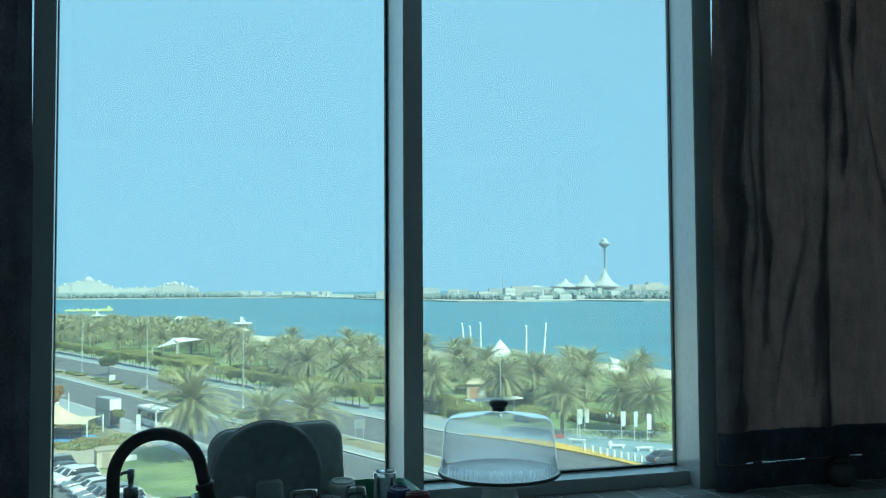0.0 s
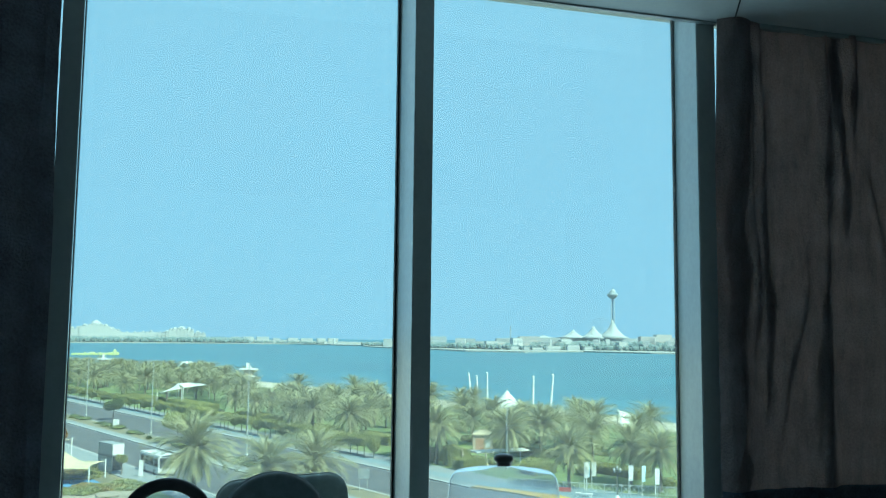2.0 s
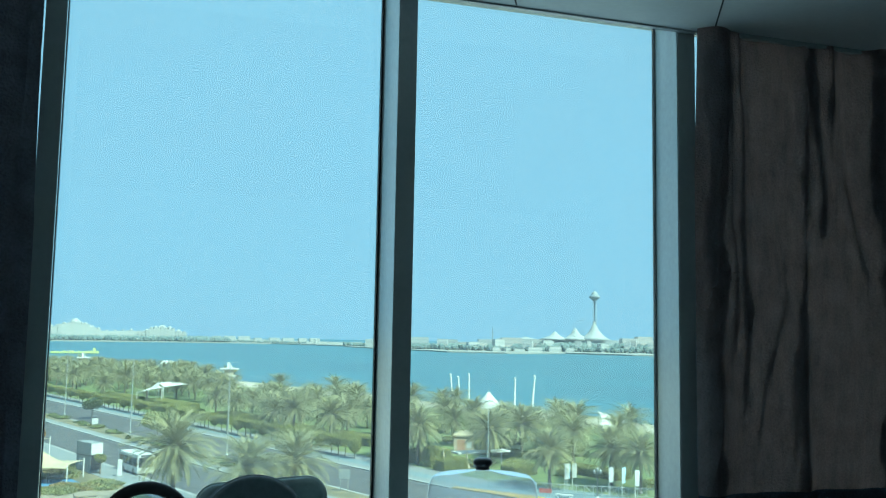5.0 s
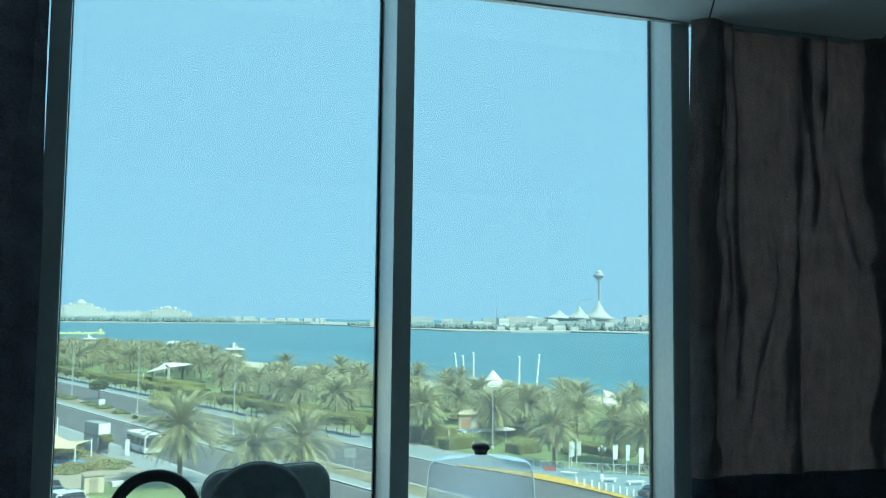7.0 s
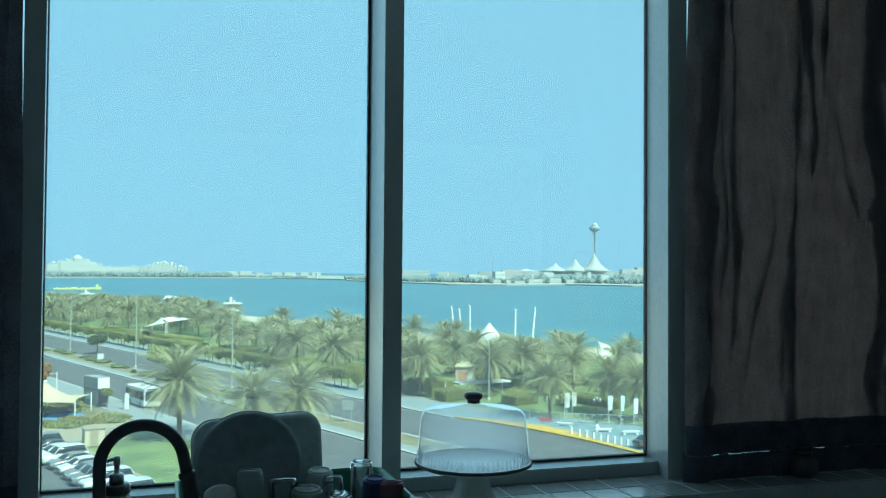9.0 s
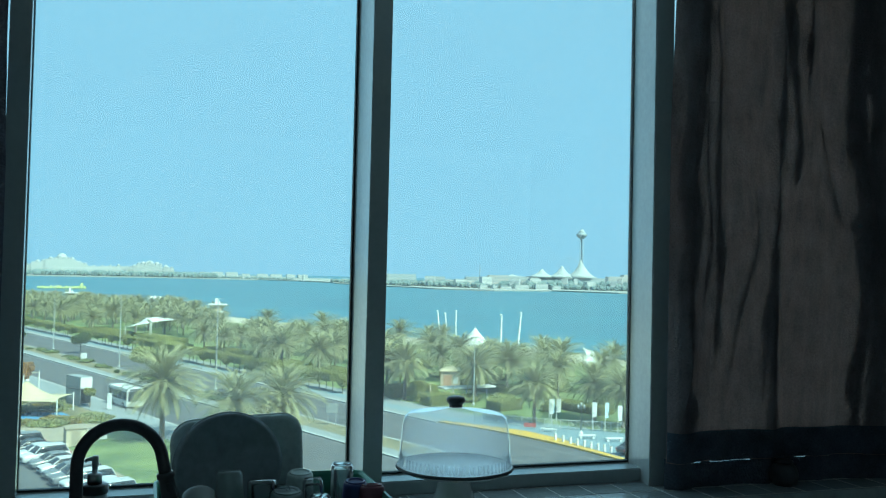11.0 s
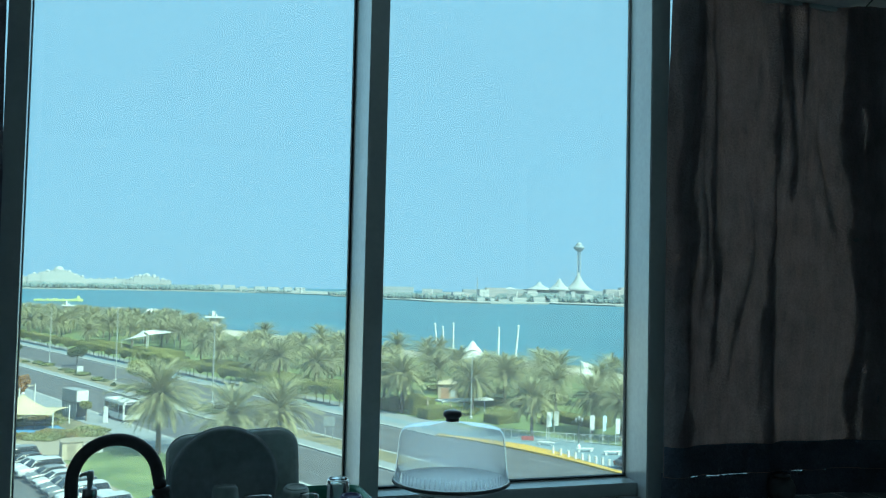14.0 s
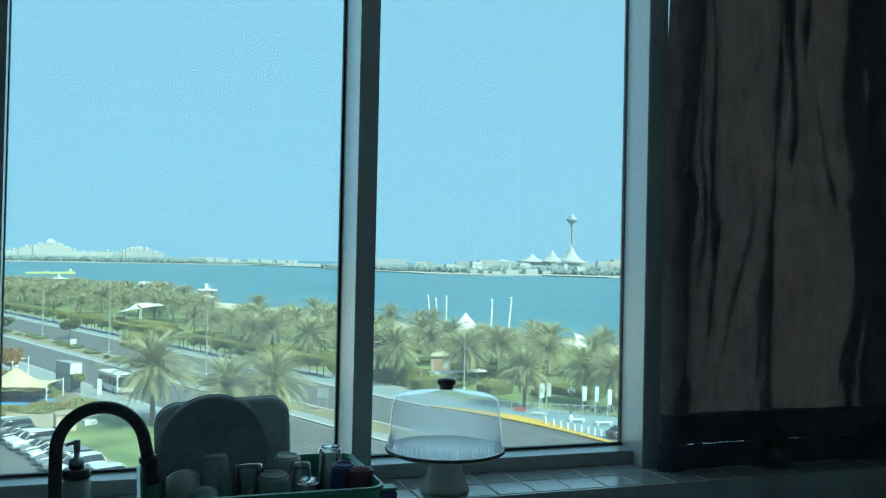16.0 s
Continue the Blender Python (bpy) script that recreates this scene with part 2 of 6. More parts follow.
M = {
    "glass": pane_mat("window_glass", (0.76, 0.965, 0.955), 0.11),
    "frame": mat("grey_frame_paint", (0.39, 0.42, 0.42), 0.2, 0.10, 3.0, bump=0.04),
    "gasket": mat("black_rubber", (0.012, 0.013, 0.014), 0.6, 0.2, 20.0),
    "wall": mat("room_wall_paint", (0.84, 0.84, 0.83), 0.85, 0.08, 1.5),
    # the unseen floor is pale to bounce light back into the room
    "floor": mat("floor_tile", (0.80, 0.79, 0.77), 0.4, 0.15, 2.0),
    "ceiling": mat("ceiling_panel_paint", (0.70, 0.71, 0.71), 0.6, 0.06, 2.0, bump=0.03),
    "dark": mat("dark_joint", (0.03, 0.03, 0.03), 0.8),
    "curtain": cloth_mat("brown_curtain_cloth", (0.20, 0.175, 0.18), (0.49, 0.265, 0.235), 0.25),
    "curtain_fold": cloth_mat("brown_curtain_cloth_in_several_layers", (0.20, 0.18, 0.19), (0.10, 0.06, 0.06), 0.02),
    "curtain_dark": cloth_mat("dark_curtain_cloth", (0.17, 0.18, 0.22), (0.12, 0.10, 0.11), 0.15),
    "lining": cloth_mat("dark_hem_cloth", (0.07, 0.085, 0.11), (0.05, 0.05, 0.06), 0.05),
    "tile": mat("glazed_ledge_tile", (0.27, 0.30, 0.31), 0.2, 0.2, 8.0, bump=0.05, rand=0.12),
    "grout": mat("pale_grout", (0.46, 0.47, 0.46), 0.9, 0.15, 12.0),
    # worktop and cabinets, hardly seen, are pale to bounce window light onto the dishes
    "worktop": mat("pale_stone_worktop", (0.70, 0.69, 0.67), 0.35, 0.3, 20.0, fine=200),
    "cabinet": mat("cabinet_laminate", (0.80, 0.79, 0.76), 0.5, 0.2, 3.0),
    "tap": mat("matt_black_metal", (0.06, 0.062, 0.066), 0.38, 0.3, 12.0, metal=0.3, bump=0.03),
    "soap": mat("grey_soap_bottle", (0.42, 0.43, 0.43), 0.35, 0.08, 10.0, bump=0.02),
    "black": mat("black_plastic", (0.03, 0.031, 0.033), 0.35, 0.2, 20.0, bump=0.03),
    "steel": mat("brushed_steel", (0.35, 0.36, 0.37), 0.3, 0.1, 10.0, metal=1.0, bump=0.02),
    "ceramic": mat("white_stoneware", (0.72, 0.72, 0.70), 0.15, 0.05, 6.0, bump=0.02),
    "dome": pane_mat("clear_plastic_dome", (0.985, 0.99, 0.99), 0.11, 0.15, 1.015),
    "dome_rib": pane_mat("moulded_plastic_ribs", (0.95, 0.96, 0.96), 0.22, 0.1, 1.15),
    "pan": mat("dark_baking_pan", (0.36, 0.41, 0.45), 0.5, 0.3, 9.0, metal=0.0, bump=0.05),
    "tray": mat("grey_green_tray", (0.66, 0.75, 0.74), 0.5, 0.25, 7.0, bump=0.05),
    "rack": mat("green_plastic_rack", (0.05, 0.28, 0.19), 0.35, 0.15, 8.0, bump=0.03),
    "cup_blue": mat("navy_plastic_cup", (0.06, 0.065, 0.2), 0.35, 0.12, 12.0, bump=0.02),
    "cup_red": mat("dark_red_plastic_cup", (0.22, 0.06, 0.085), 0.4, 0.12, 12.0, bump=0.02),
    "cup_grey": mat("grey_frosted_cup", (0.33, 0.38, 0.39), 0.4, 0.12, 12.0, bump=0.02),
    "clear": pane_mat("clear_glass", (0.93, 0.965, 0.96), 0.05, 0.03, 1.4),
    "asphalt": mat("asphalt", (0.078, 0.076, 0.078), 0.85, 0.3, 0.35, bump=0.3, fine=8.0),
    "asphalt2": mat("parking_asphalt", (0.085, 0.086, 0.088), 0.85, 0.25, 0.25, bump=0.3, fine=8.0),
    "paving": mat("pale_paving", (0.205, 0.22, 0.225), 0.8, 0.12, 0.5, bump=0.2, fine=6.0),
    "blue_paving": mat("blue_painted_paving", (0.15, 0.215, 0.245), 0.75, 0.12, 0.4, bump=0.2, fine=6.0),
    "kerb": mat("concrete_kerb", (0.34, 0.345, 0.33), 0.85, 0.12, 1.0, bump=0.2, fine=12.0),
    "yellow": mat("yellow_kerb_paint", (0.50, 0.29, 0.04), 0.6, 0.15, 2.0, bump=0.1),
    "paint": mat("road_marking_paint", (0.22, 0.222, 0.22), 0.7, 0.25, 1.5, bump=0.1),
    "grass": mat("lawn_grass", (0.07, 0.12, 0.036), 0.9, 0.3, 0.18, bump=0.6, fine=9.0, hue=(0.15, 0.185, 0.06)),
    "bed": mat("dry_planting_bed", (0.105, 0.115, 0.055), 0.95, 0.4, 0.5, bump=0.7, fine=7.0, hue=(0.19, 0.15, 0.085)),
    "sand": mat("pale_sand", (0.42, 0.375, 0.30), 0.95, 0.1, 0.1, bump=0.3, fine=5.0),
    "tan_paving": mat("tan_paving", (0.27, 0.225, 0.165), 0.85, 0.12, 0.5, bump=0.2, fine=6.0),
    "seabed": mat("sea_bed", (0.2, 0.22, 0.2), 0.95),
    "water": water_mat(),
    "pool": mat("blue_play_surface", (0.06, 0.22, 0.42), 0.6, 0.12, 0.6),
    "trunk": mat("palm_trunk_bark", (0.17, 0.13, 0.095), 0.95, 0.3, 3.0, bump=0.8, fine=14.0, rand=0.15),
    "frond": leaf_mat("palm_frond", (0.32, 0.305, 0.165), 0.5),
    "dry_frond": leaf_mat("dry_palm_frond", (0.22, 0.17, 0.09)),
    "hedge": leaf_mat("clipped_leaves", (0.30, 0.30, 0.10), 0.28),
    "shrub": leaf_mat("shrub_leaves", (0.11, 0.14, 0.05)),
    "flame": leaf_mat("orange_blossom", (0.38, 0.20, 0.07)),
    "dry_grass": leaf_mat("dry_ornamental_grass", (0.34, 0.25, 0.09)),
    "olive": leaf_mat("olive_bedding_leaves", (0.25, 0.25, 0.10)),
    # solid filling of the plants, its colour darkened for shade among the leaves
    "shaded_core": mat("shaded_inner_foliage", (0.13, 0.145, 0.05), 1.0, 0.3, 2.0),
    "stem": mat("grey_bark", (0.16, 0.13, 0.10), 0.95, 0.2, 5.0),
    "white": mat("white_paint", (0.60, 0.60, 0.59), 0.5, 0.05, 1.0, bump=0.03),
    "fabric": mat("cream_shade_fabric", (0.43, 0.355, 0.235), 0.8, 0.07, 0.8, bump=0.1),
    "white_fabric": mat("white_tent_fabric", (0.62, 0.62, 0.59), 0.7, 0.05, 0.5, bump=0.05),
    "galv": mat("galvanised_steel", (0.40, 0.42, 0.42), 0.5, 0.1, 2.0, metal=0.35, bump=0.05),
    "dark_metal": mat("dark_painted_metal", (0.06, 0.065, 0.07), 0.5, 0.2, 3.0),
    "grey_panel": mat("grey_cladding", (0.24, 0.26, 0.265), 0.55, 0.1, 1.0, bump=0.05),
    "sign_back": mat("dull_sign_back", (0.20, 0.22, 0.23), 0.6, 0.1, 2.0),
    "blue_panel": mat("pale_blue_banner", (0.40, 0.60, 0.72), 0.6, 0.06, 2.0),
    "red_panel": mat("dull_red_panel", (0.40, 0.09, 0.08), 0.6, 0.1, 2.0),
    "terracotta": mat("terracotta_tile", (0.40, 0.22, 0.14), 0.8, 0.2, 2.0),
    "cream_wall": mat("cream_render", (0.44, 0.37, 0.27), 0.85, 0.08, 0.8),
    "tinted": mat("dark_tinted_glass", (0.02, 0.025, 0.03), 0.12, 0.1, 2.0, bump=0.0, spec=0.25),
    "tyre": mat("tyre_rubber", (0.02, 0.02, 0.02), 0.8, 0.2, 8.0),
    # far stone, walls, concrete, leaves and windows have sea haze mixed into their colour
    "far_white": mat("hazed_far_stone", (0.325, 0.35, 0.35), 0.8, 0.05, 0.03, bump=0.0),
    "far_grey": mat("hazed_far_grey_wall", (0.35, 0.39, 0.405), 0.8, 0.12, 0.03, bump=0.0),
    "far_pink": mat("hazed_far_pink_wall", (0.44, 0.40, 0.38), 0.8, 0.08, 0.03, bump=0.0),
    "far_concrete": mat("hazed_far_concrete", (0.205, 0.26, 0.285), 0.85, 0.08, 0.03, bump=0.0),
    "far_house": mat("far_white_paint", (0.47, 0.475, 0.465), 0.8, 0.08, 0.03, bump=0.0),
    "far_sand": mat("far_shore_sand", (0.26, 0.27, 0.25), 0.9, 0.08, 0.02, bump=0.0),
    "far_leaf": mat("hazed_far_foliage", (0.095, 0.145, 0.15), 1.0, 0.25, 0.05, bump=0.0, hue=(0.14, 0.19, 0.185)),
    "far_window": mat("hazed_far_window_glass", (0.29, 0.325, 0.335), 0.3, 0.1, 0.05, bump=0.0),
    "float": mat("yellow_green_float", (0.50, 0.56, 0.24), 0.5, 0.1, 0.3),
    "facade": mat("facade_render", (0.5, 0.49, 0.46), 0.85, 0.08, 0.5),
}


# ---- building blocks ----
def mesh_object(name, bm, material, smooth=False):
    me = bpy.data.meshes.new(name)
    bm.to_mesh(me)
    bm.free()
    me.materials.append(M[material])
    if smooth:
        for p in me.polygons:
            p.use_smooth = True
    return new(name, me)


def part(name, bm, material, parent, label="", smooth=False):
    ob = mesh_object(name, bm, material, smooth)
    ob.parent = parent
    return tagged(ob, label=label)


def share(name, me, parent, m=None, label=""):
    """Another part on a mesh that exists already."""
    ob = new(name, me)
    ob.parent = parent
    if m is not None:
        ob.matrix_basis = m
    return tagged(ob, label=label)


def thing(name, m, label, category, group="", kind=""):
    ob = new(name)
    ob.empty_display_size = 0.1
    ob.matrix_basis = m
    return tagged(ob, label, category, group, kind)


def solid(name, bm, material, label, category, group="", kind="", smooth=False, m=None):
    ob = mesh_object(name, bm, material, smooth)
    if m is not None:
        ob.matrix_basis = m
    return tagged(ob, label, category, group, kind)


def structure(name, bm, material, label="", smooth=False):
    return tagged(mesh_object(name, bm, material, smooth), label, kind="structure")


def box(x0, x1, y0, y1, z0, z1, bevel=0.0, bm=None, m=None):
    bm = bm or bmesh.new()
    t = Matrix.LocRotScale(((x0 + x1) / 2, (y0 + y1) / 2, (z0 + z1) / 2), None, (x1 - x0, y1 - y0, z1 - z0))
    made = bmesh.ops.create_cube(bm, size=1, matrix=(m @ t) if m else t)
    if bevel:
        edges = list({e for v in made["verts"] for e in v.link_edges})
        bmesh.ops.bevel(bm, geom=edges, offset=bevel, segments=2, affect='EDGES')
    return bm


def lathe(profile, seg=32, bm=None, m=None):
    """A turned body from (radius, height) pairs; closed ends where the radius is 0."""
    bm = bm or bmesh.new()
    rings = []
    for r, z in profile:
        if r < 1e-5:
            v = Vector((0, 0, z))
            rings.append([bm.verts.new(m @ v if m else v)])
        else:
            ring = []
            for i in range(seg):
                a = 2 * math.pi * i / seg
                v = Vector((r * math.cos(a), r * math.sin(a), z))
                ring.append(bm.verts.new(m @ v if m else v))
            rings.append(ring)
    for a, b in zip(rings, rings[1:]):
        for i in range(seg):
            j = (i + 1) % seg
            q = [a[i % len(a)], a[j % len(a)], b[j % len(b)], b[i % len(b)]]
            q = list(dict.fromkeys(q))
            if len(q) > 2:
                bm.faces.new(q)
    return bm


def tube(points, radius, seg=12, bm=None):
    """A round bar along points; radius may be one number or one for each point."""
    bm = bm or bmesh.new()
    pts = [Vector(p) for p in points]
    radii = radius if isinstance(radius, (list, tuple)) else [radius] * len(pts)
    rings, side = [], None
    for i, p in enumerate(pts):
        d = (pts[min(i + 1, len(pts) - 1)] - pts[max(i - 1, 0)]).normalized()
        if side is None:
            side = d.cross(Vector((0, 0, 1)))
            if side.length < 0.1:
                side = d.cross(Vector((0, 1, 0)))
        side = (side - d * side.dot(d)).normalized()
        up = d.cross(side)
        rings.append([bm.verts.new(p + (side * math.cos(2 * math.pi * k / seg) + up * math.sin(2 * math.pi * k / seg)) * radii[i]) for k in range(seg)])
    for a, b in zip(rings, rings[1:]):
        for k in range(seg):
            bm.faces.new([a[k], a[(k + 1) % seg], b[(k + 1) % seg], b[k]])
    bm.faces.new(rings[0][::-1])
    bm.faces.new(rings[-1])
    return bm


def slab(corners, z0, z1, bm=None):
    """A flat plate over a polygon of (x, y) corners."""
    bm = bm or bmesh.new()
    lo = [bm.verts.new((x, y, z0)) for x, y in corners]
    hi = [bm.verts.new((x, y, z1)) for x, y in corners]
    n = len(corners)
    bm.faces.new(hi)
    bm.faces.new(lo[::-1])
    for i in range(n):
        bm.faces.new([lo[i], lo[(i + 1) % n], hi[(i + 1) % n], hi[i]])
    bmesh.ops.recalc_face_normals(bm, faces=bm.faces)
    return bm


# the coast road gives the axes out of doors: s along it, n across it towards the sea
UX, UY, NX, NY = 0.375, -0.927, 0.927, 0.375


def rd(s, n):
    return (s * UX + n * NX, s * UY + n * NY)


def strip(s0, s1, n0, n1):
    return [rd(s0, n0), rd(s1, n0), rd(s1, n1), rd(s0, n1)]


ROAD_TURN = math.degrees(math.atan2(UY, UX))


# ---- the room ----
GY, FY = 2.298, 2.148          # glass face and front of the mullions
LEDGE, TOP, FLOOR, CEIL, HEAD = 19.445, 20.995, 18.42, 20.92, 21.03
XW, XE, YS = -1.45, 2.65, -1.25
MULLIONS = (-1.0945, -0.2565, 0.5815, 1.4195, 2.2575)

structure("floor", box(XW, XE, YS, GY + 0.05, FLOOR - 0.2, FLOOR), "floor", "tiled kitchen floor")
structure("ceiling", box(XW, XE, YS, 2.145, CEIL, CEIL + 0.2), "ceiling", "grey painted metal panel ceiling")
structure("wall_south", box(XW, XE, YS - 0.2, YS, FLOOR - 0.2, CEIL + 0.2), "wall", "plain painted wall")
structure("wall_west", box(XW - 0.2, XW, YS - 0.2, GY + 0.12, FLOOR - 0.2, CEIL + 0.2), "wall", "plain painted wall")
structure("wall_east", box(XE, XE + 0.2, YS - 0.2, GY + 0.12, FLOOR - 0.2, CEIL + 0.2), "wall", "plain painted wall")
structure("wall_north", box(XW, XE, 2.21, GY + 0.12, FLOOR - 0.2, LEDGE - 0.012), "wall", "plain wall under the window")
structure("window_pocket", box(XW, XE, 2.1455, GY + 0.12, HEAD, CEIL + 0.2), "wall", "plain pocket above the window")
structure("ceiling_edge_trim", box(XW, XE, 2.128, 2.1448, CEIL - 0.005, CEIL - 0.0005), "frame", "narrow metal edge of the ceiling")
bm = box(XW, MULLIONS[0], FY, GY + 0.1, LEDGE - 0.012, HEAD)
box(MULLIONS[-1], XE, FY, GY + 0.1, LEDGE - 0.012, HEAD, bm=bm)
structure("wall_pier", bm, "wall", "plain wall beside the window")
structure("building_body", box(-9, 10, -14, GY + 0.12, -0.5, FLOOR - 0.2), "facade", "plain facade of the storeys below")

# ceiling panel joints, which run askew to the window
bm = bmesh.new()
for k in range(-3, 3):
    jx, jy = 1.50 + k * 0.62, 2.13
    box(-0.002, 0.002, -3.2, -0.012, CEIL - 0.0015, CEIL + 0.002, bm=bm, m=Matrix.Translation((jx, jy, 0)) @ Matrix.Rotation(radians(-29), 4, 'Z'))
    if k == 2:
        break
joint = structure("ceiling_trim", bm, "dark", "thin dark joints between ceiling panels")
structure("window_head", box(MULLIONS[0], MULLIONS[-1], GY - 0.012, GY + 0.06, TOP, HEAD - 0.0005), "frame", "grey window head frame")

window = tagged(thing("window_1", Matrix(), "tall grey aluminium window wall with tinted panes", "window"), kind="structure")
def mullion(f0, f1, b0, b1):
    """A hollow aluminium upright, a little narrower at the glass than at its face."""
    bm = bmesh.new()
    ring = [(f0, FY), (f1, FY), (b1, GY + 0.02), (b0, GY + 0.02)]
    lo = [bm.verts.new((x, y, LEDGE - 0.001)) for x, y in ring]
    hi = [bm.verts.new((x, y, HEAD - 0.0005)) for x, y in ring]
    for k in range(4):
        bm.faces.new([lo[k], lo[(k + 1) % 4], hi[(k + 1) % 4], hi[k]])
    bm.faces.new(hi)
    bm.faces.new(lo[::-1])
    bmesh.ops.recalc_face_normals(bm, faces=bm.faces)
    up = [e for e in bm.edges if abs(e.verts[0].co.z - e.verts[1].co.z) > 1 and e.verts[0].co.y < FY + 0.01]
    bmesh.ops.bevel(bm, geom=up, offset=0.003, segments=2, affect='EDGES')
    return bm


UPRIGHTS = [(-1.132, -1.084, -1.122, -1.094), (-0.294, -0.247, -0.284, -0.263), (0.556, 0.606, 0.549, 0.600), (1.389, 1.450, 1.408, 1.437), (2.232, 2.290, 2.245, 2.280)]
for u in UPRIGHTS:
    part("mullion", mullion(*u), "frame", window, "grey painted aluminium mullion")
for a, b in zip(UPRIGHTS, UPRIGHTS[1:]):
    x0, x1 = a[3], b[2]
    bm = box(x0, x1, 2.21, GY + 0.02, LEDGE - 0.001, 19.482, 0.003)
    part("bottom_rail", bm, "frame", window, "grey sill rail under the pane")
    bm = box(x0 + 0.003, x1 - 0.003, GY - 0.004, GY + 0.014, 19.483, 19.4875)
    box(x0 + 0.003, x1 - 0.003, GY - 0.004, GY + 0.014, TOP - 0.006, TOP - 0.001, bm=bm)
    box(x0, x0 + 0.004, GY - 0.004, GY + 0.014, 19.484, TOP - 0.002, bm=bm)
    box(x1 - 0.004, x1, GY - 0.004, GY + 0.014, 19.484, TOP - 0.002, bm=bm)
    part("gasket", bm, "gasket", window, "black rubber gasket")
    pane = part("pane", box(x0 + 0.002, x1 - 0.002, GY, GY + 0.008, 19.486, TOP - 0.003), "glass", window, "slightly dusty blue-green tinted pane")
    pane.visible_shadow = False

# the tiled ledge in front of the window, and the worktop below it
ledge = structure("sill_1", box(XW, XE, 1.99, 2.21, 19.33, LEDGE - 0.0012), "grout", "tiled window ledge with pale grout")
tile_bm = box(-0.0485, 0.0485, -0.0525, 0.0525, -0.01, 0.0, 0.002)
tile_me = bpy.data.meshes.new("tile")
tile_bm.to_mesh(tile_me)
tile_bm.free()
tile_me.materials.append(M["tile"])
for i in range(46):
    for j in range(2):
        cx = XW + 0.08 + i * 0.1005
        if cx < XE - 0.06:
            share("tile", tile_me, ledge, pose(cx + random.uniform(-.001, .001), 2.0455 + j * 0.1085, LEDGE + random.uniform(-.0002, .0002), random.uniform(-.1, .1), random.uniform(-.1, .1)))
structure("ledge_front_trim", box(XW, XE, 1.984, 1.99, 19.33, LEDGE - 0.001), "tile", "dark glazed edge of the ledge")
solid("worktop", box(XW + 0.01, XE - 0.01, 1.36, 1.983, 19.29, 19.33, 0.004), "worktop", "pale stone kitchen worktop below the window ledge", "worktop")
for i in range(6):
    x0 = XW + 0.02 + i * 0.605
    cab = thing("base_cabinet", pose(x0, 1.40, FLOOR), "plain pale laminate kitchen base cabinet", "cabinet", "base cabinets under the worktop")
    part("body", box(0, 0.60, 0.02, 0.58, 0, 0.868), "cabinet", cab)
    door = part("door", box(0.004, 0.596, 0.0, 0.0185, 0.1, 0.86, 0.002), "cabinet", cab)
    part("handle", box(0.2, 0.4, -0.03, -0.001, 0.78, 0.792, 0.003), "steel", door, "steel bar handle")


# ---- curtains ----
def make_sheet(name, verts, faces):
    me = bpy.data.meshes.new(name)
    me.from_pydata(verts, [], faces)
    for p in me.polygons:
        p.use_smooth = True
    return me


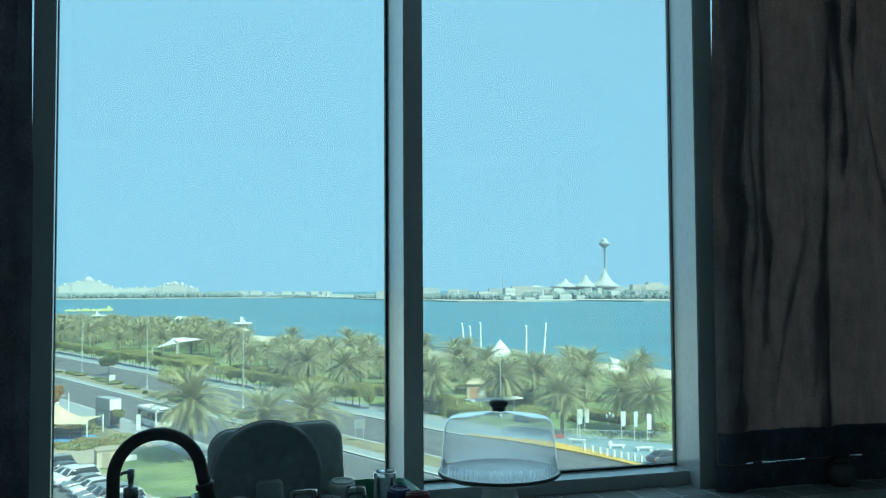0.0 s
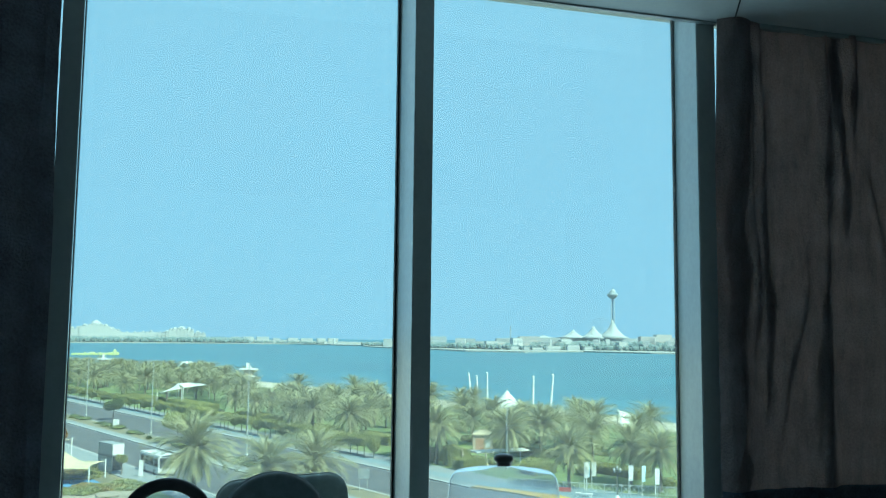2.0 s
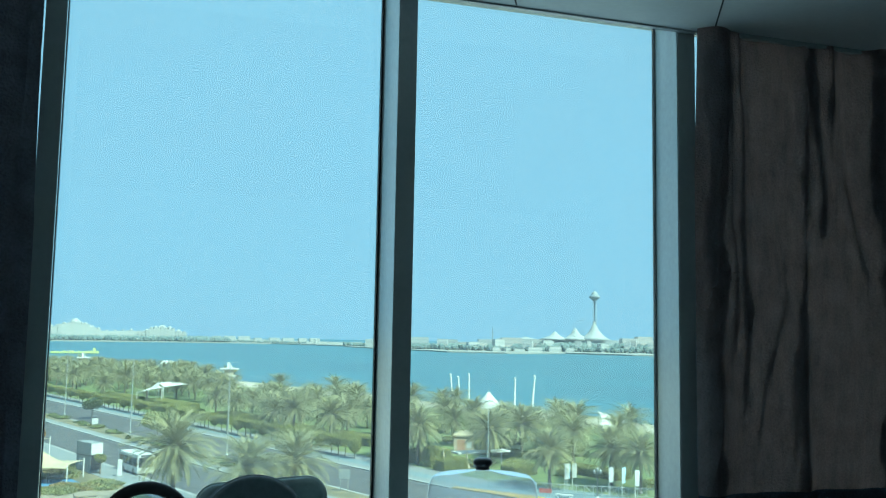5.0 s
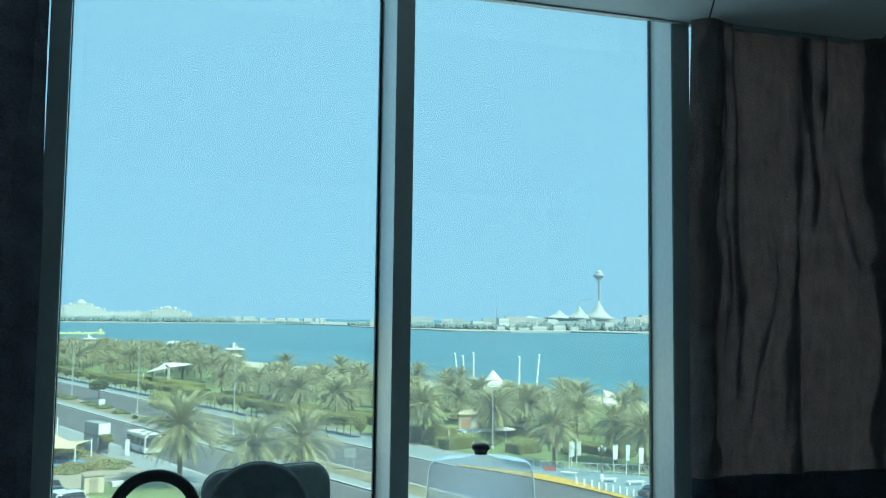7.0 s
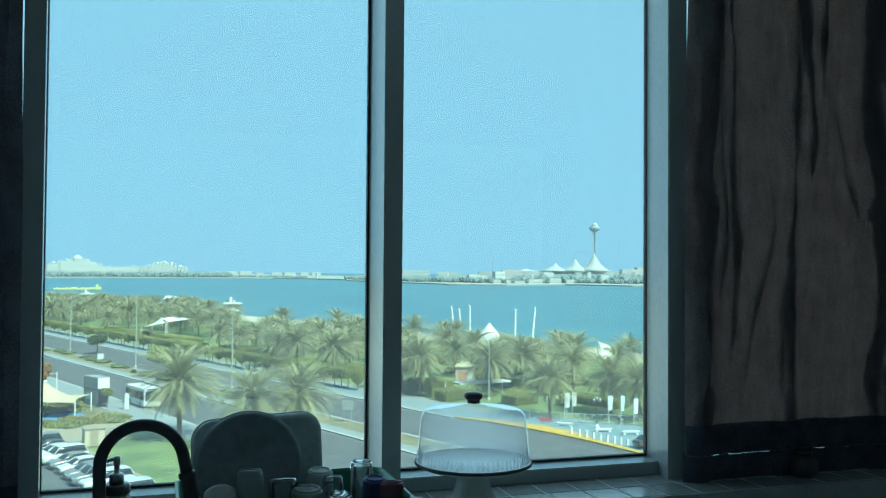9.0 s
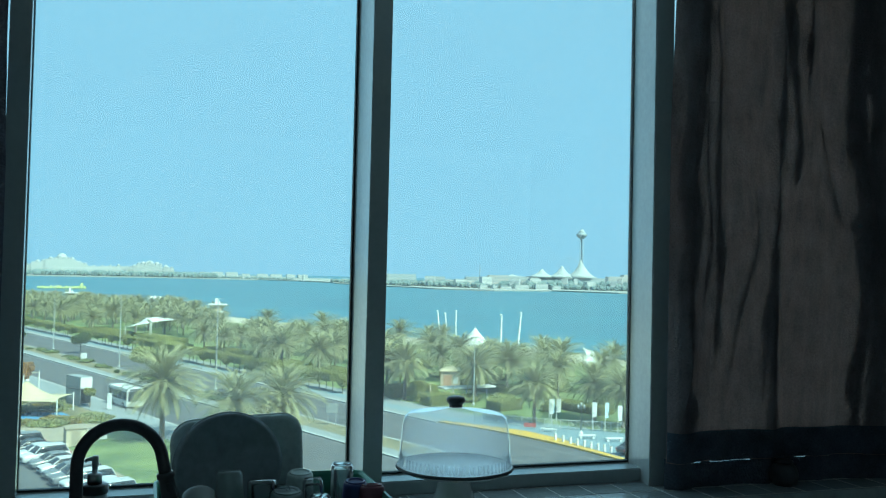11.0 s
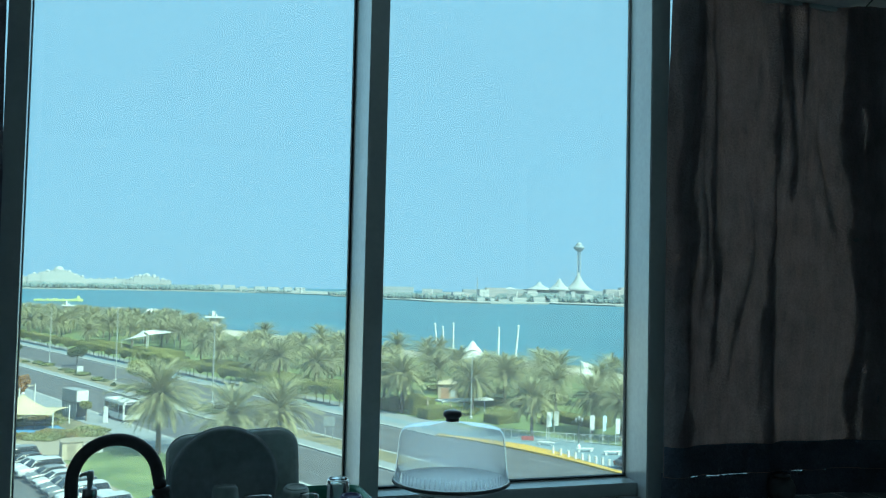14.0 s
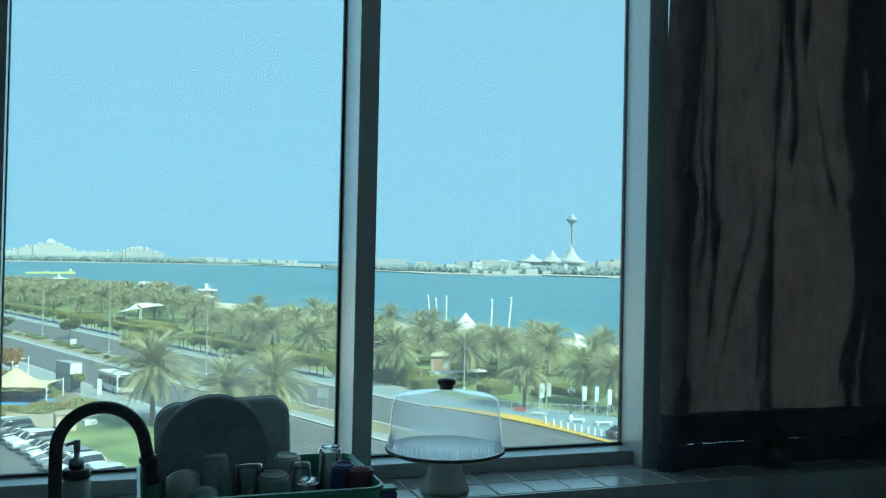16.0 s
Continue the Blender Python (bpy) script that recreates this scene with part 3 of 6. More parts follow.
def curtain(name, x0, x1, folds, seed, z0, z1, label, edge, cloth_name):
    """Cloth in uneven pleats; folds: (place, width, depth) of pleats that double back, place from 0 to 1."""
    ob = thing(name, pose(0, 2.105, 0), label, "curtain", "curtains at the window")
    nu, nz = 320, 90

    def point(u, v):
        z = z0 + (z1 - z0) * v
        x, y = x0 + (x1 - x0) * u, 0.0
        for k, (c, w, dep, lean, lo, hi) in enumerate(folds):
            cc = c + lean * (v - 0.5) + 0.022 * noise.noise(Vector((seed + k * 3.1, v * 3.2, 0)))
            f = max(0.0, min(1.0, (v - lo) / 0.12, (hi - v) / 0.12)) if hi > lo else 1.0
            f = f * f * (3 - 2 * f)
            t = (u - cc) / (w * 1.25)
            if abs(t) < 1:
                g = (1 - t * t) ** 2
                x += dep * f * g * math.sin(math.pi * t) * -0.3
                y += dep * f * g * 0.55 * (1 + 0.4 * math.sin(v * 9 + k))
        y += 0.006 * math.sin(u * 31 + 2.0 * noise.noise(Vector((v * 2, seed, u * 2))))
        y += 0.016 * noise.noise(Vector((u * 9, v * 3.5, seed))) + 0.006 * noise.noise(Vector((u * 34, v * 13, seed + 7)))
        x += 0.006 * noise.noise(Vector((u * 5, v * 5, seed + 3)))
        b = max(0.0, 1 - (u if edge == "left" else 1 - u) / 0.05)
        b = b * b * (3 - 2 * b)
        ragged = 0.0012 * noise.noise(Vector((v * 30, seed, 0)))
        ex = 1.412 + 0.0145 * max(0, (v - 0.70) / 0.3) if edge == "left" else -0.284 - 0.0085 * max(0, min(1, (v - 0.52) / 0.22))
        x, y = x + b * (ex + ragged - x), y + b * (0.004 - y)
        return x, -y, z

    def sheet(v0, v1, wave, off):
        rows = max(3, int(nz * (v1 - v0)))
        verts, faces = [], []
        for j in range(rows + 1):
            for i in range(nu + 1):
                u, v = i / nu, v0 + (v1 - v0) * j / rows
                x, y, z = point(u, v)
                if wave and j == 0:
                    z += wave * (noise.noise(Vector((u * 14, seed, 1.7))) + 0.6 * noise.noise(Vector((u * 40, seed, 4.7))))
                verts.append((x, y + off, z))
        for j in range(rows):
            for i in range(nu):
                a = j * (nu + 1) + i
                faces.append((a, a + 1, a + nu + 2, a + nu + 1))
        me = bpy.data.meshes.new("cloth")
        me.from_pydata(verts, [], faces)
        for p in me.polygons:
            p.use_smooth = True
        return me
    me = sheet(0, 1, 0.002, 0)
    me.materials.append(M[cloth_name])
    cloth = share("cloth", me, ob)
    for k, (c, w, dep, lean, lo, hi) in enumerate(folds):
        verts, faces, rows = [], [], 80
        va, vb = max(lo, 0.01), min(hi, 0.995) if hi > lo else 0.995
        for j in range(rows + 1):
            v = va + (vb - va) * j / rows
            cc = c + lean * (v - 0.5) + 0.022 * noise.noise(Vector((seed + k * 3.1, v * 3.2, 0)))
            taper = min(1, (v - va) / 0.08 + (0.9 if lo < 0 or hi <= lo else 0.05), (vb - v) / 0.08 + (0.9 if hi > 1 or hi <= lo else 0.05))
            l = w * taper * (0.42 + 0.5 * noise.noise(Vector((v * 5, k * 2.3, seed))) + 0.25 * noise.noise(Vector((v * 17, k * 2.3, seed))))
            h = w * taper * (0.42 + 0.5 * noise.noise(Vector((v * 5, k * 4.1, seed + 9))) + 0.25 * noise.noise(Vector((v * 15, k * 4.1, seed + 5))))
            for f in (-max(l, 0.1 * w * taper), -0.25 * w * taper, 0.25 * w * taper, max(h, 0.1 * w * taper)):
                x, y, z = point(min(0.999, max(0.03, cc + f)), v)
                verts.append((x, y + 0.007 + 0.002 * math.sin(v * 40 + k), z))
        for j in range(rows):
            for i in range(3):
                a = 4 * j + i
                faces.append((a, a + 1, a + 5, a + 4))
        me = bpy.data.meshes.new("gather")
        me.from_pydata(verts, [], faces)
        for p in me.polygons:
            p.use_smooth = True
        me.materials.append(M["curtain_fold" if cloth_name == "curtain" else cloth_name])
        share("gather", me, ob)
    me = sheet(0.0015, 0.062, 0.003, -0.004)
    me.materials.append(M["lining"])
    share("hem", me, ob, label="dark doubled hem of the curtain")
    # dark sheet added under the hem to stop light leaking onto the ledge
    if edge == "left":
        verts, faces = [], []
        for i in range(nu + 1):
            x, y, z = point(i / nu, 0)
            gap = any(a + 0.004 * noise.noise(Vector((i * 0.9, 2, 0))) < x < b for a, b in ((1.49, 1.53), (1.56, 1.70), (1.86, 1.893), (1.968, 1.985)))
            for zz in (LEDGE - 0.001, 19.48, 19.5138 + 0.0022 * noise.noise(Vector((i * 0.31, 5, 0))) if gap else 19.529):
                verts.append((x, y + 0.009, zz))
        for i in range(nu):
            for j in range(2):
                a = 3 * i + j
                faces.append((a, a + 3, a + 4, a + 1))
        me = make_sheet("lining", verts, faces)
        me.materials.append(M["lining"])
        share("lining", me, ob, label="dark sheet below the hem, added to block light")
    return ob


curtain("curtain", 1.406, 2.50, [(0.058, 0.085, 0.05, 0.04, -1, 2), (0.155, 0.028, 0.025, -0.03, 0.28, 2), (0.165, 0.04, 0.03, 0.02, 0.20, 0.50), (0.145, 0.028, 0.02, 0.30, -0.1, 0.30), (0.265, 0.02, 0.016, 0.20, 0.12, 0.52),
                                 (0.338, 0.022, 0.03, 0.03, 0.4, 2), (0.328, 0.045, 0.035, 0.02, -1, 0.48), (0.392, 0.045, 0.032, 0.0, 0.56, 2), (0.455, 0.03, 0.02, -0.02, 0.78, 2), (0.53, 0.018, 0.016, -0.22, 0.48, 0.74),
                                 # wide opaque gathers in this row, added to darken the end past the window
                                 (0.59, 0.06, 0.04, -0.02, -1, 2), (0.645, 0.11, 0.04, 0.0, -1, 2), (0.71, 0.11, 0.04, 0.0, -1, 2), (0.78, 0.11, 0.04, 0.02, -1, 2), (0.85, 0.11, 0.04, 0.0, -1, 2), (0.93, 0.11, 0.03, 0.0, -1, 2),
                                 (0.115, 0.012, 0.012, 0.02, 0.3, 0.9), (0.295, 0.010, 0.01, 0.03, 0.1, 0.35), (0.425, 0.012, 0.01, 0.03, 0.72, 2)],
        4.0, 19.518, CEIL - 0.004, "brown-grey woven curtain drawn aside, hanging in uneven pleats", "left", "curtain")
curtain("curtain", -1.2, -0.272, [(0.1, 0.05, 0.05, 0.0, -1, 2), (0.28, 0.05, 0.05, 0.0, -1, 2), (0.46, 0.05, 0.05, 0.02, -1, 2), (0.62, 0.04, 0.05, 0.0, -1, 2), (0.75, 0.04, 0.04, 0.02, -1, 2), (0.86, 0.04, 0.04, -0.01, -1, 2), (0.95, 0.03, 0.03, 0.0, -1, 2)],
        11.0, 19.46, CEIL - 0.004, "dark brown curtain bunched in tight pleats", "right", "curtain_dark")
for cx0, cx1 in ((1.46, 2.6), (-1.4, -0.30)):
    rail = thing("curtain_rail", Matrix(), "slim grey rail under the ceiling holding the curtain", "curtain rail", "curtain rails")
    part("track", box(cx0, cx1, 2.095, 2.115, CEIL - 0.0145, CEIL - 0.0005, 0.002), "frame", rail)


# ---- things on the ledge and the worktop ----
def gooseneck_tap(x0, x1, y, z):
    ob = thing("kitchen_tap", pose(x0, y, z), "matt black gooseneck kitchen tap with a pull-down head", "tap")
    part("base", lathe([(0, 0), (0.027, 0), (0.027, 0.006), (0.024, 0.05), (0.018, 0.058), (0, 0.058)], 24), "tap", ob, smooth=True)
    w, r = x1 - x0, (x1 - x0) / 2
    zc = 19.757 - 0.0112 - r - z
    pts = [(0, 0, 0.05), (0, 0, 0.15), (0, 0, zc - 0.02)]
    for k in range(0, 25):
        a = math.pi - (math.pi - radians(12)) * k / 24
        pts.append((r + r * math.cos(a), 0, zc + r * math.sin(a)))
    dx, dz = math.sin(radians(12)), -math.cos(radians(12))
    ex, ez = pts[-1][0], pts[-1][2]
    pts += [(ex + dx * 0.02, 0, ez + dz * 0.02), (ex + dx * 0.036, 0, ez + dz * 0.036)]
    part("spout", tube(pts, 0.0112, 18), "tap", ob, smooth=True)
    hm = Matrix.Translation((ex + dx * 0.032, 0, ez + dz * 0.032)) @ Matrix.Rotation(radians(168), 4, 'Y')
    head = part("spray_head", lathe([(0, 0), (0.0145, 0), (0.0162, 0.003), (0.0162, 0.010), (0.0135, 0.012), (0.0142, 0.03), (0.0152, 0.048), (0.0145, 0.051), (0, 0.051)], 24, m=hm), "tap", ob, smooth=True)
    part("button", box(-0.003, 0.003, -0.0175, -0.013, 0.018, 0.034, 0.001, m=hm), "black", head)
    part("lever", tube([(0, -0.018, 0.03), (0, -0.05, 0.04), (0, -0.09, 0.055)], [0.008, 0.006, 0.005], 12), "tap", ob, smooth=True)
    return ob


gooseneck_tap(-0.089, 0.057, 1.65, 19.33)

soap = thing("soap_dispenser", pose(-0.075, 2.03, LEDGE, 0, 0, 200), "grey pump soap dispenser with a dark collar", "soap dispenser")
part("bottle", lathe([(0, 0), (0.026, 0), (0.029, 0.004), (0.029, 0.084), (0.026, 0.090), (0, 0.090)], 32), "soap", soap, smooth=True)
part("collar", lathe([(0, 0.0905), (0.0285, 0.0905), (0.0295, 0.095), (0.0295, 0.107), (0.026, 0.111), (0, 0.111)], 32), "black", soap, "dark ring collar", smooth=True)
pump = part("pump", lathe([(0, 0.1112), (0.0155, 0.1112), (0.0155, 0.131), (0.0135, 0.134), (0.006, 0.134), (0.006, 0.152), (0.0075, 0.152), (0.0075, 0.169), (0.005, 0.172), (0, 0.172)], 24), "steel", soap, smooth=True)
part("nozzle", tube([(0, 0, 0.164), (0.010, 0, 0.166), (0.019, 0, 0.164), (0.022, 0, 0.160)], [0.005, 0.0045, 0.0035, 0.003], 10), "steel", pump, smooth=True)

stand = thing("cake_stand", pose(0.773, 2.066, LEDGE), "white footed cake stand on the tiled ledge", "cake stand")
part("foot", lathe([(0, 0), (0.060, 0), (0.062, 0.004), (0.058, 0.012), (0.050, 0.028), (0.044, 0.05), (0.041, 0.07), (0.042, 0.084), (0, 0.084)], 40), "ceramic", stand, smooth=True)
part("plate", lathe([(0, 0.0845), (0.05, 0.0845), (0.126, 0.090), (0.142, 0.097), (0.147, 0.103), (0.146, 0.106), (0.142, 0.1055), (0.136, 0.102), (0, 0.101)], 56), "ceramic", stand, smooth=True)
rim = part("plate_rim", lathe([(0.1472, 0.0985), (0.1488, 0.1), (0.1492, 0.104), (0.1478, 0.107), (0.1462, 0.1066), (0.1472, 0.0985)], 56), "dark_metal", stand, "dark band round the plate edge", smooth=True)
cover = thing("cake_dome", pose(0.773, 2.066, LEDGE + 0.1072), "clear plastic cake dome with a black knob", "cake dome")
prof = [(0.1425, 0), (0.1425, 0.004), (0.1402, 0.03), (0.1365, 0.075), (0.1335, 0.105), (0.128, 0.119), (0.119, 0.1275), (0.09, 0.1315), (0.045, 0.1365), (0.02, 0.1425), (0, 0.144)]
inner = [(0.1402, 0.0), (0.1382, 0.03), (0.1345, 0.075), (0.1315, 0.104), (0.1265, 0.117), (0.118, 0.1252), (0.09, 0.1292), (0.045, 0.134), (0.02, 0.140), (0, 0.1415)]
part("shell", lathe(prof[::-1] + inner, 72), "dome", cover, smooth=True).visible_shadow = False
bm = bmesh.new()
for k in range(72):
    a = 2 * math.pi * k / 72
    rm = Matrix.Rotation(a, 4, 'Z') @ Matrix.Translation((0.1418, 0, 0.012)) @ Matrix.Rotation(radians(-4.5), 4, 'Y')
    box(-0.0012, 0.0012, -0.0022, 0.0022, -0.010, 0.012, bm=bm, m=rm)
part("rib_band", bm, "dome_rib", cover, "moulded vertical ribs round the lower edge").visible_shadow = False
part("knob", lathe([(0, 0.1445), (0.0175, 0.1445), (0.0172, 0.147), (0.0165, 0.150), (0.0195, 0.1535), (0.0238, 0.158), (0.0242, 0.1635), (0.021, 0.169), (0.012, 0.172), (0, 0.1725)], 32), "black", cover, "black turned knob", smooth=True)

# dish rack with its load
RX0, RX1, RY0, RY1, RZ = 0.052, 0.497, 1.635, 1.945, 19.33
rack = thing("dish_rack", pose(0, 0, RZ), "green plastic dish rack full of drying cups and pans", "dish rack")


def rounded(x0, x1, y0, y1, r, n=6):
    pts = []
    for cx, cy, a0 in ((x1 - r, y1 - r, 0), (x0 + r, y1 - r, 90), (x0 + r, y0 + r, 180), (x1 - r, y0 + r, 270)):
        for k in range(n + 1):
            a = radians(a0 + 90 * k / n)
            pts.append((cx + r * math.cos(a), cy + r * math.sin(a)))
    return pts


def tub(x0, x1, y0, y1, r, h, taper, wall, lip):
    """An open basin with flared walls and a rolled lip."""
    bm = bmesh.new()
    loops = [(taper, 0.0), (0, h - 0.012), (-lip, h - 0.008), (-lip, h), (0.0, h + 0.001), (wall, h - 0.006), (taper + wall, wall)]
    rings = []
    for inset, z in loops:
        rings.append([bm.verts.new((x, y, z)) for x, y in rounded(x0 + inset, x1 - inset, y0 + inset, y1 - inset, max(0.006, r - inset * 0.6))])
    for a, b in zip(rings, rings[1:]):
        n = len(a)
        for k in range(n):
            bm.faces.new([a[k], a[(k + 1) % n], b[(k + 1) % n], b[k]])
    bm.faces.new(rings[0][::-1])
    bm.faces.new(rings[-1])
    return bm


part("basin", tub(RX0, RX1, RY0, RY1, 0.035, 0.248, 0.02, 0.0035, 0.006), "rack", rack, smooth=False)
for k in range(7):
    part("divider", tube([(0.09 + 0.04 * k, 1.90, 0.004), (0.09 + 0.04 * k, 1.90, 0.06), (0.09 + 0.04 * k, 1.86, 0.075), (0.09 + 0.04 * k, 1.80, 0.06), (0.09 + 0.04 * k, 1.80, 0.004)], 0.003, 8), "rack", rack)


def plate_body(pts, thick, lip):
    """A shallow pan seen from its back: a plate with a rolled edge, lying in x and z, facing -y."""
    bm = bmesh.new()
    cx = sum(p[0] for p in pts) / len(pts)
    cz = sum(p[1] for p in pts) / len(pts)
    rings = []
    for sc, y in ((0.90, 0.006), (0.93, 0.0), (0.985, -0.0), (1.0, 0.004), (1.0, 0.004 + lip), (0.99, 0.006 + lip), (0.982, 0.004 + lip), (0.965, 0.004 + thick), (0.90, 0.006 + thick)):
        rings.append([bm.verts.new((cx + (x - cx) * sc, y, cz + (z - cz) * sc)) for x, z in pts])
    for a, b in zip(rings, rings[1:]):
        n = len(a)
        for k in range(n):
            bm.faces.new([a[k], a[(k + 1) % n], b[(k + 1) % n], b[k]])
    bm.faces.new(rings[0][::-1])
    bm.faces.new(rings[-1])
    bmesh.ops.recalc_face_normals(bm, faces=bm.faces)
    return bm


def ring(pts, y, r):
    c = [(x, y, z) for x, z in pts]
    return tube(c + c[:2], r, 8)


bt = thing("baking_tray", pose(0.234, 1.900, RZ + 0.026, -3, -2.2, 4), "grey-green rectangular tray standing in the dish rack", "tray")
pts = rounded(-0.140, 0.140, 0.0, 0.353, 0.045, 8)
part("plate", plate_body(pts, 0.002, 0.012), "tray", bt, smooth=True)
part("rolled_edge", ring(pts, 0.016, 0.003), "tray", bt, smooth=True)
pp = thing("pizza_pan", pose(0.197, 1.868, RZ + 0.169, -3, 0, 2), "dark round pan standing upright in the dish rack", "pan")
pts = [(0.113 * math.cos(2 * math.pi * k / 64), 0.113 + 0.113 * math.sin(2 * math.pi * k / 64)) for k in range(64)]
part("disc", plate_body(pts, 0.002, 0.010), "pan", pp, smooth=True)
part("rolled_edge", ring(pts, 0.013, 0.0028), "pan", pp, smooth=True)


def tumbler(name, x, y, ztop, r0, r1, h, material, label, tilt=0, turn=0, inverted=True, handle=False):
    """A cup upside down: r0 the foot (upper) radius, r1 the rim radius."""
    ob = thing(name, pose(x, y, ztop) @ pose(0, 0, 0, tilt, 0, 0) @ pose(0, 0, 0, 0, 0, turn), label, "cup" if material != "clear" else "glass", "cups drying in the rack")
    w = 0.0022
    prof = [(0, 0), (r0 * 0.86, 0), (r0 * 0.97, -0.002), (r0, -0.006), (r1, -h), (r1 - w, -h), (r0 - w, -0.014), (r0 * 0.8, -0.010), (0, -0.009)]
    part("body", lathe(prof, 36), material, ob, smooth=True)
    if handle:
        part("handle", tube([(r0 + 0.001, 0, -0.015), (r0 + 0.022, 0, -0.018), (r0 + 0.03, 0, -0.035), (r0 + 0.026, 0, -0.055), (r1 + 0.0, 0, -0.066)], 0.0045, 12), material, ob, smooth=True)
    else:
        part("foot_ring", lathe([(r0 * 0.6, 0.0002), (r0 * 0.84, 0.0002), (r0 * 0.82, 0.003), (r0 * 0.66, 0.003), (r0 * 0.6, 0.0002)], 36), material, ob, smooth=True)
    return ob


tumbler("drinking_glass", 0.432, 1.83, 19.617, 0.024, 0.029, 0.11, "clear", "clear tumbler upside down on the rack")
tumbler("plastic_cup", 0.448, 1.77, 19.592, 0.025, 0.031, 0.10, "cup_blue", "dark blue plastic cup upside down", 5, 0)
tumbler("plastic_cup", 0.478, 1.745, 19.588, 0.026, 0.032, 0.10, "cup_red", "dark red plastic cup tipped slightly", -7, 30)
tumbler("drinking_glass", 0.192, 1.80, 19.618, 0.026, 0.033, 0.12, "cup_grey", "frosted grey tumbler leaning on the pan", -16, 40)
tumbler("glass_mug", 0.258, 1.80, 19.600, 0.030, 0.033, 0.10, "clear", "clear glass mug with a handle, upside down", -10, -20, handle=True)
tumbler("plastic_cup", 0.306, 1.775, 19.578, 0.033, 0.037, 0.10, "cup_grey", "grey frosted cup upside down", 4, 0)
tumbler("drinking_glass", 0.372, 1.76, 19.566, 0.025, 0.030, 0.10, "clear", "clear tumbler upside down beside the cups", 6, 0)
tumbler("plastic_cup", 0.345, 1.85, 19.598, 0.028, 0.034, 0.11, "tray", "dark green-grey cup at the back of the rack", 5, 0)
tumbler("drinking_glass", 0.365, 1.81, 19.592, 0.022, 0.028, 0.11, "clear", "small clear glass tipped to one side", -20, 60)
tumbler("mug", 0.132, 1.79, 19.578, 0.033, 0.036, 0.09, "soap", "grey mug lying tilted in the rack", -48, 60)
tumbler("mug", 0.165, 1.74, 19.56, 0.03, 0.033, 0.09, "cup_grey", "pale grey mug lying tilted in the rack", -40, 20)
sponge = thing("sponge", pose(0.60, 2.03, LEDGE), "blue kitchen sponge on the tiled ledge", "sponge")
part("pad", box(-0.035, 0.035, -0.022, 0.022, 0.0005, 0.022, 0.004), "cup_blue", sponge)
part("scourer", box(-0.035, 0.035, -0.022, 0.022, 0.0225, 0.029, 0.002), "rack", sponge, "green scouring face")
jar = thing("storage_jar", pose(1.79, 2.075, LEDGE), "dark rounded jar on the ledge below the curtain", "jar")
part("body", lathe([(0, 0), (0.03, 0), (0.038, 0.015), (0.04, 0.035), (0.032, 0.055), (0.022, 0.062), (0, 0.062)], 32), "dark_metal", jar, smooth=True)
part("lid", lathe([(0, 0.0625), (0.025, 0.0625), (0.025, 0.07), (0.012, 0.075), (0, 0.076)], 32), "black", jar, smooth=True)


# ---- the coast: ground, road, sea ----
structure("ground", slab([(-4700, -600), (4700, -600), (4700, 4700), (-4700, 4700)], -2.0, -1.2), "seabed", "sea bed and low ground")
structure("water", slab([rd(-4400, 178), rd(900, 178), (4600, 150), (4600, 4650), (-4600, 4650)], -1.0, -0.45), "water", "turquoise sea with a light chop")
structure("land", slab(strip(-1500, 500, -350, 160), -1.1, -0.03), "sand", "sandy coastal land")
# the beach slopes into the water
bm = bmesh.new()
rows = []
for k in range(121):
    s = -1500 + 2000 * k / 120
    w = 5 * noise.noise(Vector((s * 0.02, 3, 0)))
    rows.append([bm.verts.new((*rd(s, n), z)) for n, z in ((158, -0.02), (166, 0.05), (176 + w, -0.1), (186 + w, -0.6), (200 + w, -1.15))])
for a, b in zip(rows, rows[1:]):
    for k in range(4):
        bm.faces.new([a[k], b[k], b[k + 1], a[k + 1]])
bmesh.ops.recalc_face_normals(bm, faces=bm.faces)
beach = structure("beach", bm, "sand", "pale sand beach sloping into the sea", smooth=True)

structure("road_near", slab(strip(-900, 300, 48.5, 59.5), -0.5, 0.0), "asphalt", "dark asphalt carriageway")
structure("road_far", slab(strip(-900, 300, 66.0, 78.4), -0.5, 0.0), "asphalt", "dark asphalt carriageway")
structure("median", slab(strip(-900, 300, 59.9, 65.6), -0.5, 0.14), "bed", "planted median with low shrubs")
structure("median_paving", slab(strip(-900, 300, 59.9, 61.9), 0.0, 0.155), "paving", "pale paving along the median")
bm = bmesh.new()
for n0, n1 in ((59.5, 59.9), (65.6, 66.0), (78.0, 78.4), (48.1, 48.5)):
    slab(strip(-900, -92 if n0 == 78.0 else 300, n0, n1), -0.4, 0.17, bm)
structure("kerb", bm, "kerb", "pale concrete kerbs along the road")
structure("promenade", slab(strip(-900, -92, 78.4, 86.5), -0.4, 0.15), "paving", "pale paved promenade")
structure("pavement_north", slab([rd(-92, 78.6), rd(-86, 79.9), rd(-80, 80.6), rd(-69, 80.4), rd(-50, 78), rd(40, 78), rd(40, 110), rd(-60, 96), rd(-84, 90), rd(-92, 86.5)], -0.4, 0.15), "blue_paving", "blue painted pavement by the park entrance")
structure("promenade_stripe", slab(strip(-900, -92, 80.6, 82.8), 0.0, 0.156), "blue_paving", "blue cycle path along the promenade")
structure("park_lawn", slab(strip(-900, 200, 86.5, 160), -0.4, 0.10), "grass", "green park lawn")
structure("pavement_south", slab(strip(-900, 300, 43.6, 48.1), -0.4, 0.15), "paving", "pale paved footpath")
